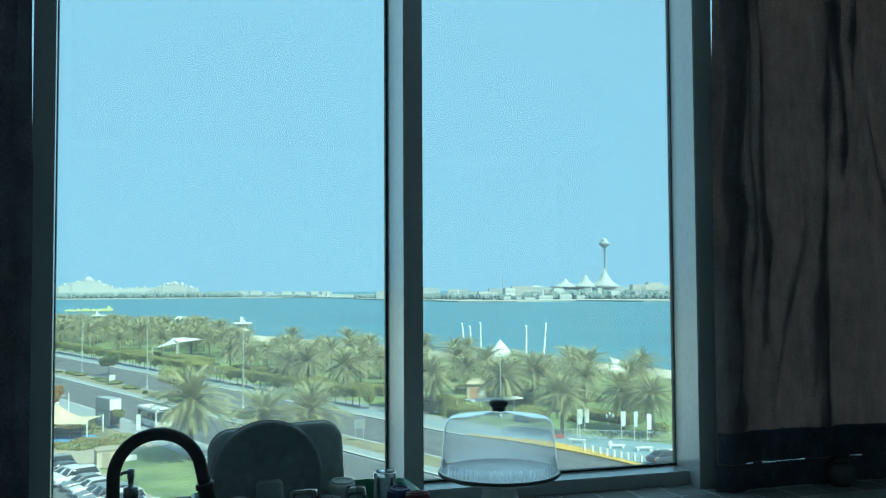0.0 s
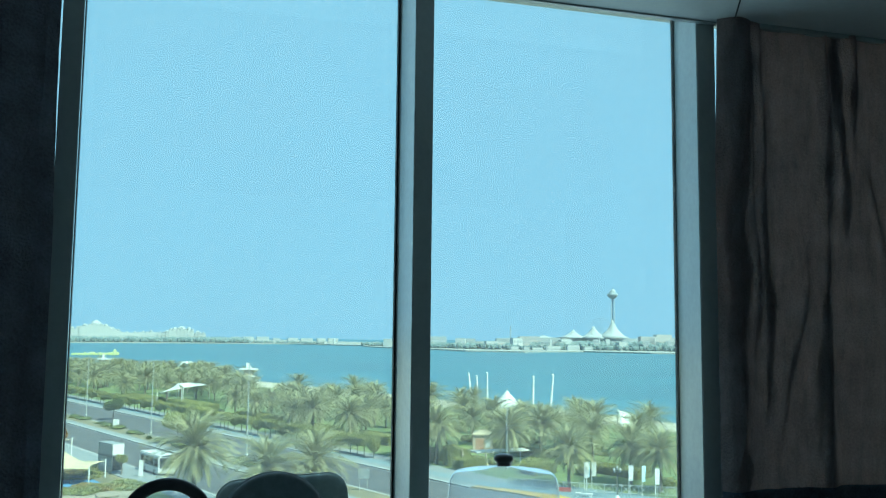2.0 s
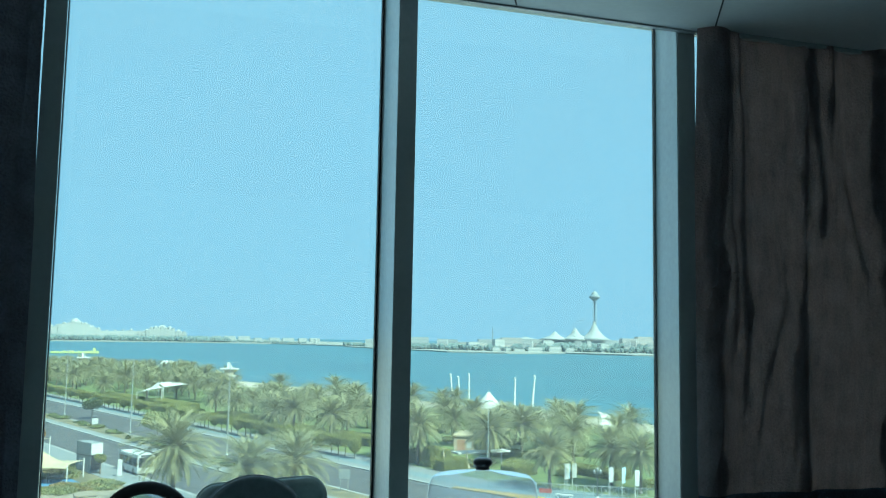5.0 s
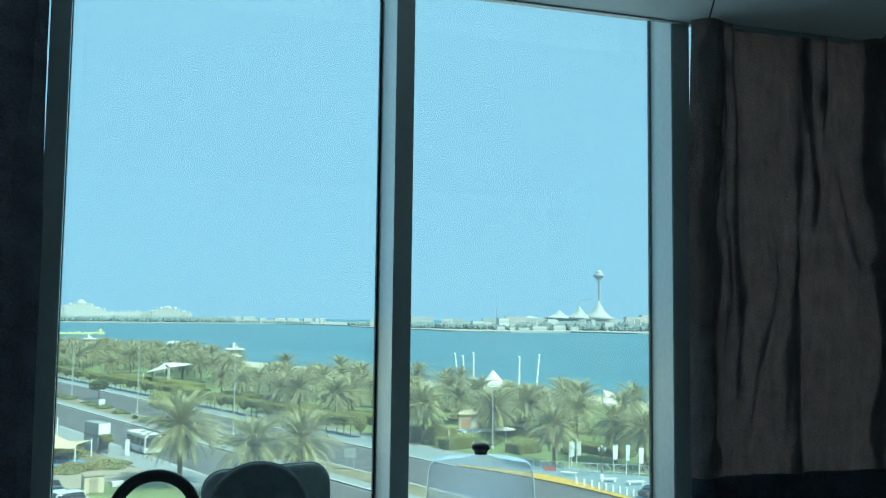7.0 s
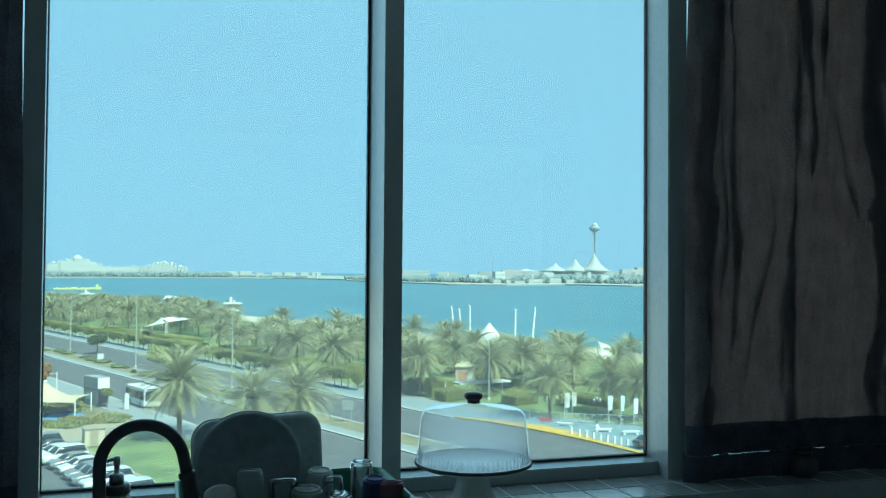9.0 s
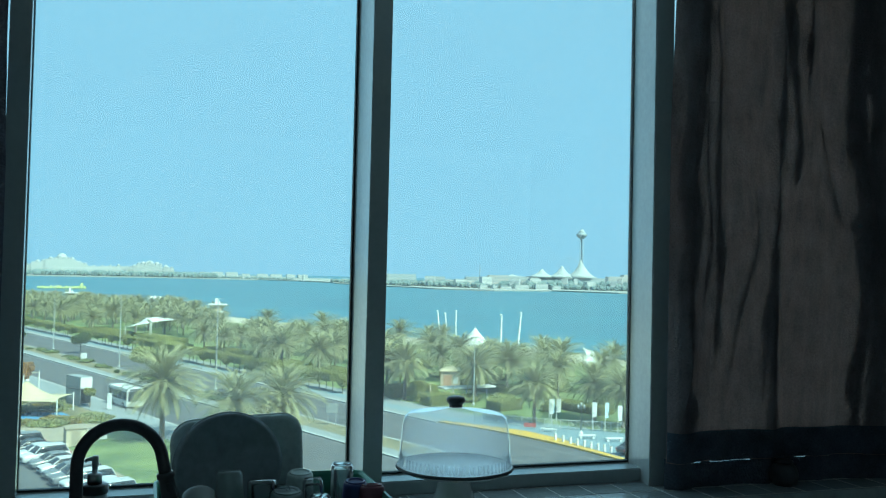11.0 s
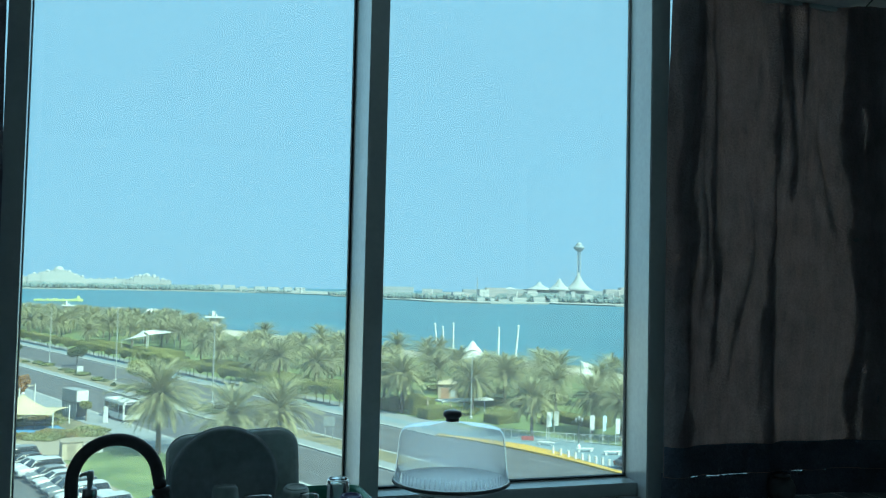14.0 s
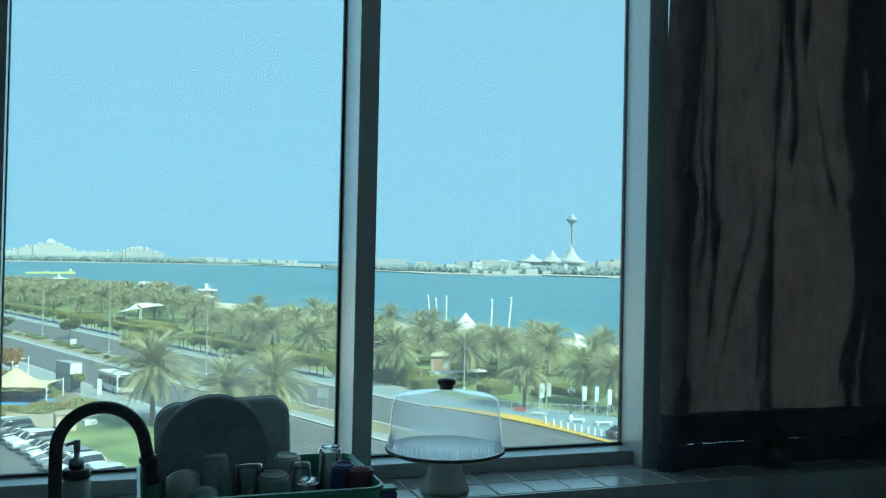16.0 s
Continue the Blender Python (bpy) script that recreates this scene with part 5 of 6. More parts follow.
BOLLARDS = [(47.8, 98.8), (48.2, 97.5), (48.6, 96.3), (48.95, 95.2), (49.3, 94.1), (49.65, 93.1), (50.0, 92.1), (50.35, 91.2), (50.7, 90.3)]
for x, y in BOLLARDS:
    ob = thing("bollard", pose(x + 0.25, y, 0.15), "white painted square bollard on the blue pavement", "bollard", "row of white bollards")
    part("shaft", box(-0.12, 0.12, -0.12, 0.12, 0, 0.78, 0.02), "white", ob)
    part("cap", box(-0.14, 0.14, -0.14, 0.14, 0.7805, 0.86, 0.03), "white", ob)
for x, y, rz in ((52.6, 99.3, 10), (55.0, 96.8, 10), (49.8, 104.5, -20), (56.6, 94.6, 10)):
    ob = thing("concrete_bench", pose(x, y, 0.15, 0, 0, rz - 20), "low white concrete bench on the pavement", "bench", "low white benches")
    part("seat", box(-1.1, 1.1, -0.25, 0.25, 0.3, 0.45, 0.03), "white", ob)
    for dx in (-0.8, 0.8):
        part("leg", box(dx - 0.15, dx + 0.15, -0.2, 0.2, 0, 0.2995, 0.01), "white", ob)

# the park fence of pale bars
fence = thing("fence", Matrix(), "pale grey metal park fence with crossed bars", "fence")
FP = [(43.0, 113.5), (46.5, 110.6), (49.6, 107.9), (53.2, 105.6), (57.0, 103.6), (61.0, 101.2), (65.0, 98.6)]
for (xa, ya_), (xb, yb) in zip(FP, FP[1:]):
    a, b = Vector((xa, ya_, 0.15)), Vector((xb, yb, 0.15))
    part("rail", tube([a + Vector((0, 0, 1.2)), b + Vector((0, 0, 1.2))], 0.04, 6), "galv", fence)
    part("rail", tube([a + Vector((0, 0, 0.2)), b + Vector((0, 0, 0.2))], 0.035, 6), "galv", fence)
    for k in range(4):
        p, q = a.lerp(b, k / 4), a.lerp(b, (k + 1) / 4)
        part("post", tube([p, p + Vector((0, 0, 1.3))], 0.05, 6), "galv", fence)
        part("brace", tube([p + Vector((0, 0, 0.2)), q + Vector((0, 0, 1.2))], 0.025, 6), "galv", fence)
        part("brace", tube([p + Vector((0, 0, 1.2)), q + Vector((0, 0, 0.2))], 0.025, 6), "galv", fence)
sign = thing("low_sign", pose(48.4, 107.2, 0.15, 0, 0, -30), "dull red low sign board by the fence", "sign")
part("board", box(-0.8, 0.8, -0.05, 0.05, 0.2, 0.75, 0.02), "red_panel", sign)
for dx in (-0.6, 0.6):
    part("leg", box(dx - 0.05, dx + 0.05, -0.04, 0.04, 0, 0.1995), "galv", sign)

# median sign on two legs
sg = thing("road_sign", pose(23.6, 114.6, 0.15, 0, 0, -14), "pale grey road sign seen from its back, on two posts", "road sign")
part("panel", box(-0.75, 0.75, -0.03, 0.03, 1.55, 2.85, 0.02), "sign_back", sg)
for dx in (-0.5, 0.5):
    part("post", tube([(dx, 0.06, 0), (dx, 0.06, 2.7)], 0.04, 8), "galv", sg)
bx = thing("utility_box", pose(-11.9, 204.3, 0.15, 0, 0, -20), "white utility box on the median", "utility box")
part("body", box(-0.55, 0.55, -0.35, 0.35, 0.08, 1.5, 0.03), "white", bx)
part("plinth", box(-0.6, 0.6, -0.4, 0.4, 0, 0.0795), "kerb", bx)

# bus shelter with a lit-white poster face
sh = thing("bus_shelter", pose(-8.0, 138.5, 0.15, 0, 0, ROAD_TURN + 8) @ Matrix.Scale(0.86, 4), "grey bus shelter with a white poster box on top", "bus shelter")
part("poster_box", box(-4.0, 1.1, -1.05, 1.05, 2.75, 4.7, 0.05), "grey_panel", sh)
part("poster", box(1.105, 1.16, -1.0, 1.0, 2.85, 4.6, 0.02), "white", sh, "blank white poster panel")
part("roof", box(-4.2, 1.3, -1.2, 1.2, 2.6, 2.7495, 0.03), "dark_metal", sh)
part("rear_wall", box(-4.0, 1.0, -1.0, -0.9, 0, 2.5995, 0.02), "grey_panel", sh)
part("side_wall", box(-4.0, -3.9, -0.8995, 0.9, 0, 2.5995, 0.02), "grey_panel", sh)
part("side_window", box(0.9, 0.96, -0.8995, 0.9, 0.3, 2.5995, 0.01), "tinted", sh)
part("bench", box(-3.2, 0.2, -0.8, -0.4, 0.4, 0.5, 0.02), "galv", sh)
for dx in (-3.0, -2.2):
    part("poster_panel", box(dx, dx + 0.5, -1.03, -1.002, 0.9, 2.0, 0.005), "white", sh)

pt = thing("totem_sign", pose(-4.2, 132.7, 0.15, 0, 0, -15), "white totem sign post beside the footpath", "sign")
part("panel", box(-0.3, 0.3, -0.12, 0.12, 0.1, 2.3, 0.05), "white", pt)
part("base", box(-0.5, 0.5, -0.2, 0.2, 0, 0.0995), "kerb", pt)

kiosk = thing("utility_cabin", pose(-6.9, 107.6, 0.13, 0, 0, 12), "tan utility cabin with a flat roof", "cabin")
part("wall", box(-1.05, 1.05, -1.1, 1.1, 0, 1.85, 0.03), "cream_wall", kiosk)
part("roof", box(-1.15, 1.15, -1.2, 1.2, 1.8505, 2.0, 0.04), "tan_paving", kiosk)
part("door", box(-0.5, 0.4, -1.13, -1.101, 0.05, 1.7, 0.01), "tan_paving", kiosk)
for k in range(5):
    part("louvre", box(1.051, 1.075, -0.6, 0.6, 0.7 + 0.15 * k, 0.8 + 0.15 * k), "galv", kiosk)
wb = thing("concrete_block", pose(-4.4, 110.6, 0.12, 0, 0, 20), "white concrete block on the path", "concrete block")
part("block", box(-0.7, 0.7, -0.4, 0.4, 0, 0.55, 0.04), "white", wb)


# ---- shade structures ----
def sail(name, m, corners, label, material, sag=0.35, posts=True, peak=None):
    """A stretched fabric roof on posts; corners are (x, y, z)."""
    ob = thing(name, m, label, "shade canopy", "shade canopies")
    bm = bmesh.new()
    n = 12
    c = [Vector(p) for p in corners]
    grid = []
    for j in range(n + 1):
        row = []
        for i in range(n + 1):
            u, v = i / n, j / n
            p = c[0].lerp(c[1], u).lerp(c[3].lerp(c[2], u), v)
            e = 16 * u * (1 - u) * v * (1 - v)
            mid = (c[0] + c[1] + c[2] + c[3]) / 4
            pull = 0.16 * (4 * u * (1 - u) * (1 - 4 * v * (1 - v)) + 4 * v * (1 - v) * (1 - 4 * u * (1 - u)))
            p = p + (mid - p) * pull * 0.9
            if peak:
                d = math.hypot(u - 0.5, v - 0.5) * 2
                p.z += peak * max(0, 1 - d) ** 1.9
            else:
                p.z -= sag * e
            row.append(bm.verts.new(p))
        grid.append(row)
    for j in range(n):
        for i in range(n):
            bm.faces.new([grid[j][i], grid[j][i + 1], grid[j + 1][i + 1], grid[j + 1][i]])
    cloth = part("fabric", bm, material, ob, smooth=True)
    sol = cloth.modifiers.new("thickness", 'SOLIDIFY')
    sol.thickness = 0.03
    if posts:
        for p in c:
            part("post", tube([(p.x, p.y, 0), (p.x, p.y, p.z + 0.25)], 0.09, 8), "white", ob)
    if peak:
        mid = (c[0] + c[1] + c[2] + c[3]) / 4
        part("cap", lathe([(0, 0), (0.22, 0), (0.18, 0.2), (0, 0.28)], 12, m=Matrix.Translation((mid.x, mid.y, mid.z + peak - 0.1))), "white", ob)
    return ob


sail("shade_canopy", pose(-14.6, 130.8, 0.1, 0, 0, -12), [(-5.0, -3.6, 2.2), (5.0, -3.4, 2.2), (5.0, 3.8, 2.3), (-5.0, 3.8, 2.3)], "cream peaked shade canopy over the play area", "fabric", peak=2.3)
sail("shade_canopy", pose(-19.6, 152.0, 0.1, 0, 0, -15), [(-3.5, -3.0, 3.3), (3.5, -3.0, 3.1), (3.5, 3.0, 3.1), (-3.5, 3.0, 3.3)], "cream flat shade canopy by the footpath", "fabric")
sail("shade_sail", pose(0, 0, 0.1), [(-4.9, 266.0, 3.1), (1.7, 259.4, 4.8), (0.8, 272.0, 5.6), (-2.0, 275.0, 3.6)], "white tensioned shade sail in the park", "white_fabric")
sail("shade_sail", pose(0, 0, 0.1), [(0.2, 276.0, 5.2), (2.1, 262.4, 4.8), (9.8, 280.0, 4.6), (5.7, 288.1, 5.4)], "white tensioned shade sail in the park", "white_fabric")


def play_frame(x, y, rz):
    ob = thing("climbing_frame", pose(x, y, 0.1, 0, 0, rz), "dark metal climbing frame under the canopy", "play equipment")
    for dx in (-1.6, -0.2, 1.4):
        for dy in (-0.6, 0.6):
            part("post", tube([(dx, dy, 0), (dx, dy, 1.7)], 0.06, 8), "dark_metal", ob)
    for z in (0.6, 1.1, 1.65):
        part("bar", tube([(-1.6, -0.6, z), (1.4, -0.6, z)], 0.04, 6), "dark_metal", ob)
        part("bar", tube([(-1.6, 0.6, z), (1.4, 0.6, z)], 0.04, 6), "dark_metal", ob)
    part("platform", box(-0.2, 1.4, -0.6, 0.6, 0.75, 0.85), "dark_metal", ob)


play_frame(-12.6, 129.5, -15)


# ---- park buildings ----
pav = thing("lifeguard_tower", pose(23.6, 312.0, 0.0, 0, 0, -6), "white beach lifeguard tower with stepped decks", "lifeguard tower")
for dx in (-1.5, 1.5):
    for dy in (-1.3, 1.3):
        part("leg", box(dx - 0.18, dx + 0.18, dy - 0.18, dy + 0.18, 0, 5.6), "white", pav)
part("lower_deck", box(-2.3, 2.3, -2.0, 2.0, 5.605, 6.1, 0.04), "white", pav)
part("cabin", box(-1.4, 1.4, -1.3, 1.3, 6.105, 8.0, 0.03), "cream_wall", pav)
part("roof", box(-3.0, 3.2, -2.2, 2.2, 8.005, 8.45, 0.05), "white", pav)
part("fin", box(-0.75, 0.05, -0.4, 0.4, 8.455, 10.4, 0.03), "white", pav)
part("fin", box(0.5, 0.9, -0.4, 0.4, 8.455, 9.4, 0.03), "white", pav)
pav2 = copy_thing(pav, pose(-33.0, 452.0, -0.5, 0, 0, 10))

kio = thing("park_kiosk", pose(51.6, 148.6, 0.1, 0, 0, -20), "cream park kiosk with a shallow hipped roof", "kiosk")
part("wall", box(-1.7, 1.7, -1.6, 1.6, 0, 3.0, 0.02), "cream_wall", kio)
part("roof", lathe([(0, 4.0), (2.6, 3.2), (2.6, 3.0), (0, 3.001)], 4, m=Matrix.Rotation(radians(45), 4, 'Z')), "fabric", kio)
part("door", box(-1.2, 0.2, -1.64, -1.602, 0.05, 2.5, 0.01), "terracotta", kio)
part("window", box(0.5, 1.3, -1.64, -1.602, 1.0, 2.2, 0.01), "white", kio)
cano = thing("park_canopy", pose(49.5, 134.6, 0.1, 0, 0, 8), "long white flat canopy roof on slim posts", "canopy")
part("roof", box(-4.6, 4.8, -1.3, 1.3, 1.9, 2.15, 0.05), "white", cano)
for dx in (-3.8, 0, 3.8):
    part("post", tube([(dx, 0, 0), (dx, 0, 1.8995)], 0.08, 8), "white", cano)
for k in range(3):
    px, py = ((43.2, 134.0), (26.5, 160.0), (46.0, 131.0))[k]
    stt = thing("park_ornament", pose(px, py, 0.1), "pale stone park ornament on a plinth", "ornament", "park ornaments")
    part("plinth", box(-0.4, 0.4, -0.4, 0.4, 0, 0.5, 0.03), "cream_wall", stt)
    part("spire", lathe([(0, 0.5005), (0.32, 0.5005), (0.26, 0.9), (0.15, 1.3), (0.18, 1.6), (0.08, 2.2), (0.04, 2.9), (0, 3.1)], 10), "cream_wall", stt)


def tent(x, y, r, h, label):
    ob = thing("beach_tent", pose(x, y, 0.0), label, "tent", "white beach tents")
    part("canopy", lathe([(0, h), (r * 0.06, h * 0.98), (r * 0.22, h * 0.80), (r * 0.5, h * 0.55), (r * 0.8, h * 0.38), (r, h * 0.30), (r, h * 0.27), (0, h * 0.29)], 16), "white_fabric", ob, smooth=True)
    for k in range(6):
        a = math.pi * k / 3
        part("pole", tube([(r * 0.93 * math.cos(a), r * 0.93 * math.sin(a), -0.3), (r * 0.93 * math.cos(a), r * 0.93 * math.sin(a), h * 0.3)], 0.08, 6), "white", ob)
    part("finial", tube([(0, 0, h - 0.05), (0, 0, h + 0.7)], 0.06, 6), "white", ob)


tent(84.5, 224.0, 5.2, 5.9, "white conical beach tent")
sail("beach_sail", pose(96.5, 177.0, 0.0, 0, 0, -15), [(-4.2, -3.0, 1.0), (5.2, -3.0, 0.9), (5.2, 3.0, 1.7), (-3.4, 1.5, 4.4)], "white pointed beach shade sail", "white_fabric", sag=0.2)
for x, y, h, lx in ((89.2, 268.0, 8.6, -0.9), (91.4, 268.0, 7.8, -0.5), (94.1, 267.0, 8.8, 0.0), (99.3, 242.0, 8.7, 0.2), (99.9, 231.0, 9.8, 1.0)):
    ms = thing("beach_mast", pose(x, y, -1.1), "tall white leaning mast by the water", "mast", "white masts by the water")
    part("pole", tube([(0, 0, 0), (lx * 0.5, 0, h * 0.55), (lx, 0, h + 1.0)], [0.36, 0.30, 0.22], 10), "white", ms)
    part("lamp_head", box(lx - 0.5, lx + 0.2, -0.25, 0.25, h + 0.9, h + 1.25, 0.08), "white", ms)

# palm-shaped white sculpture among the trees
sc = thing("park_sculpture", pose(4.3, 384.0, 0.1), "white palm-shaped sculpture in the park", "sculpture")
part("stem", tube([(0, 0, 0), (0.2, 0, 4), (0, 0, 7.0)], [0.5, 0.3, 0.2], 8), "white", sc)
for k in range(7):
    a = 2 * math.pi * k / 7
    part("blade", tube([(0, 0, 6.8), (1.6 * math.cos(a), 1.6 * math.sin(a), 8.3), (3.4 * math.cos(a), 3.4 * math.sin(a), 7.0)], [0.25, 0.5, 0.08], 6), "white", sc)


# ---- vehicles ----
def paint(name, color):
    M[name] = mat(name, color, 0.28, 0.05, 2.0, bump=0.0, spec=0.6)


for nm, c in (("car_white", (0.48, 0.49, 0.50)), ("car_silver", (0.42, 0.44, 0.46)), ("car_grey", (0.14, 0.15, 0.16)), ("car_black", (0.03, 0.032, 0.036)), ("car_dark", (0.07, 0.055, 0.055))):
    paint(nm, c)


def car(color, suv, label):
    """A parked car, nose towards -y, its wheels on z 0."""
    ob = thing("car", Matrix.Translation((0, -800, 0)), label, "car", "cars in the car park")
    L, W = (4.75, 1.92) if suv else (4.6, 1.8)
    H, belt = (1.78, 1.05) if suv else (1.45, 0.92)
    bonnet = 0.98 if suv else 0.82
    k = W / 1.8

    def hull(rows, skin):
        """A rounded shell through cross-sections (y, half width, underside, top, inset of the top)."""
        bm = bmesh.new()
        rings = []
        for y, w, lo, hi, inset in rows:
            d = hi - lo
            side = [(w * 0.90, lo), (w, lo + 0.22 * d), (w, lo + 0.55 * d), (w - inset * 0.35, lo + 0.85 * d), (w - inset, hi - 0.02), (w * 0.45, hi + skin)]
            rings.append([bm.verts.new((x, y, z)) for x, z in side] + [bm.verts.new((-x, y, z)) for x, z in reversed(side)])
        for a, b in zip(rings, rings[1:]):
            n = len(a)
            for q in range(n):
                bm.faces.new([a[q], a[(q + 1) % n], b[(q + 1) % n], b[q]])
        bm.faces.new(rings[0])
        bm.faces.new(rings[-1])
        bmesh.ops.recalc_face_normals(bm, faces=bm.faces)
        return bm
    body = [(-0.5, 0.66, 0.36, bonnet - 0.24, 0.05), (-0.488, 0.78, 0.28, bonnet - 0.15, 0.08), (-0.45, 0.86, 0.24, bonnet - 0.07, 0.12), (-0.36, 0.89, 0.22, bonnet, 0.16), (-0.25, 0.90, 0.22, bonnet + 0.05, 0.14),
            (-0.2, 0.90, 0.22, belt, 0.08), (0.1, 0.91, 0.22, belt + 0.02, 0.07), (0.36, 0.90, 0.22, belt + 0.03, 0.09), (0.45, 0.87, 0.26, belt + (0.0 if suv else 0.02), 0.10), (0.49, 0.80, 0.32, belt - 0.10, 0.10), (0.5, 0.72, 0.40, belt - 0.2, 0.06)]
    part("body", hull([(y * L, w * k, lo, hi, i) for y, w, lo, hi, i in body], 0.02), color, ob, smooth=True)
    y0, y1, y2, y3 = -L / 2 + 1.15, -L / 2 + (1.95 if not suv else 1.8), L / 2 - (1.25 if not suv else 0.55), L / 2 - (0.55 if not suv else 0.22)
    ym = (y1 + y2) / 2
    w0, w1 = W / 2 - 0.08, W / 2 - 0.26
    glass_rows = [(y0, w0, belt - 0.1, belt + 0.03, 0.02), (y0 + 0.4 * (y1 - y0), w0 - 0.02, belt - 0.1, belt + 0.45 * (H - belt), 0.10), (y1, w0 - 0.03, belt - 0.1, H - 0.06, 0.20), (ym, w0 - 0.02, belt - 0.1, H - 0.03, 0.19),
                  (y2, w0 - 0.04, belt - 0.1, H - 0.07, 0.20), (y2 + 0.6 * (y3 - y2), w0 - 0.05, belt - 0.1, belt + 0.45 * (H - belt), 0.10), (y3, w0 - 0.06, belt - 0.1, belt + 0.03, 0.02)]
    part("windows", hull(glass_rows, 0.01), "tinted", ob, "dark tinted car windows", smooth=True)
    roof_rows = [(y1 - 0.10, w1 + 0.01, H - 0.12, H - 0.09, 0.05), (y1 + 0.12, w1 + 0.05, H - 0.11, H - 0.03, 0.06), (ym, w1 + 0.06, H - 0.09, H, 0.07), (y2 - 0.12, w1 + 0.04, H - 0.11, H - 0.03, 0.06), (y2 + 0.10, w1, H - 0.14, H - 0.10, 0.05)]
    part("roof", hull(roof_rows, 0.02), color, ob, smooth=True)
    for sx in (-1, 1):
        for ya, za, yb, zb in ((y0, belt, y1, H - 0.05), (y3, belt, y2, H - 0.05), ((y1 + y2) / 2, belt, (y1 + y2) / 2, H - 0.05)):
            part("pillar", tube([(sx * (w0 + 0.0), ya, za), (sx * (w1 + 0.015), yb, zb)], 0.045, 6), color, ob)
        for yy in (-L / 2 + 0.92, L / 2 - 0.95):
            wm = Matrix.Translation((sx * (W / 2 - 0.11), yy, 0.335)) @ Matrix.Rotation(radians(90 * sx), 4, 'Y')
            wheel = part("wheel", lathe([(0.20, -0.1), (0.31, -0.1), (0.335, -0.07), (0.335, 0.09), (0.31, 0.115), (0.2, 0.115), (0.2, -0.1)], 20, m=wm), "tyre", ob)
            part("rim", lathe([(0, 0.09), (0.06, 0.1), (0.12, 0.085), (0.2, 0.11), (0.2, 0.06), (0, 0.06)], 20, m=wm), "steel", wheel)
        part("headlight", box(sx * 0.62 - 0.2, sx * 0.62 + 0.2, -L / 2 - 0.02, -L / 2 + 0.12, bonnet - 0.30, bonnet - 0.15, 0.03), "galv", ob)
        part("tail_light", box(sx * 0.72 - 0.12, sx * 0.72 + 0.12, L / 2 - 0.12, L / 2 + 0.03, belt - 0.32, belt - 0.12, 0.02), "red_panel", ob)
        part("mirror", box(sx * (W / 2 + 0.08) - 0.08, sx * (W / 2 + 0.08) + 0.08, y0 + 0.35, y0 + 0.47, belt, belt + 0.14, 0.03), color, ob)
    part("grille", box(-0.45, 0.45, -L / 2 - 0.035, -L / 2 + 0.02, 0.45, 0.68, 0.02), "tinted", ob)
    return ob


kinds = {k: car(*k) for k in (("car_white", True, "white four-wheel-drive car in the car park"), ("car_white", False, "white saloon car in the car park"), ("car_grey", False, "dark grey saloon car in the car park"),
                              ("car_grey", True, "dark grey estate car in the car park"), ("car_silver", True, "silver-grey people carrier in the car park"), ("car_black", False, "black saloon car in the car park"),
                              ("car_silver", False, "silver saloon car in the car park"), ("car_dark", True, "dark brown four-wheel-drive car in the car park"))}
kl = list(kinds.values())
for k, idx in enumerate((4, 1, 0, 3, 2, 1, 2, 0, 6, 5, 3, 1)):
    x, y = rd(-76.6 - 2.72 * k, 28.7 + rp.uniform(-0.25, 0.25))
    copy_thing(kl[idx], pose(x, y, 0.012, 0, 0, -68 + rp.uniform(-2, 2)))
copy_thing(kl[5], pose(53.5, 89.2, 0.16, 0, 0, 100))
for ob in kl:
    for o in (*ob.children_recursive, ob):
        bpy.data.objects.remove(o)

bus = thing("bus", pose(-2.8, 138.4, 0.012, 0, 0, ROAD_TURN - 90), "white single-deck bus waiting at the shelter", "bus")
BL, BW, BH = 7.4, 2.4, 2.9
part("body", box(-BW / 2, BW / 2, -2.0, BL - 2.0, 0.35, BH, 0.12), "white", bus)
part("windscreen", box(-BW / 2 + 0.15, BW / 2 - 0.15, BL - 2.03, BL - 1.985, 1.1, 2.6, 0.02), "tinted", bus)
part("destination_board", box(-0.8, 0.8, BL - 2.02, BL - 1.98, 2.65, 2.88, 0.01), "dark_metal", bus)
for sx in (-1, 1):
    for k in range(4):
        part("side_window", box(sx * BW / 2 - 0.015, sx * BW / 2 + 0.015, -1.6 + 1.75 * k, -0.05 + 1.75 * k, 1.3, 2.45, 0.01), "tinted", bus)
    for yy in (0.0, 3.9):
        wm = Matrix.Translation((sx * (BW / 2 - 0.13), yy, 0.47)) @ Matrix.Rotation(radians(90 * sx), 4, 'Y')
        wheel = part("wheel", lathe([(0.26, -0.14), (0.43, -0.14), (0.47, -0.1), (0.47, 0.1), (0.43, 0.14), (0.26, 0.14), (0.26, -0.14)], 20, m=wm), "tyre", bus)
        part("rim", lathe([(0, 0.08), (0.26, 0.1), (0.26, 0.05), (0, 0.05)], 20, m=wm), "steel", wheel)
    part("mirror", box(sx * (BW / 2 + 0.15) - 0.1, sx * (BW / 2 + 0.15) + 0.1, BL - 2.1, BL - 1.95, 1.9, 2.4, 0.03), "black", bus)


# ---- far shore ----
def shore(name, pts, depth, z, label):
    back = [(x * (1 + depth), y * (1 + depth)) for x, y in reversed(pts)]
    return structure(name, slab(pts + back, -1.1, z), "far_sand", label)


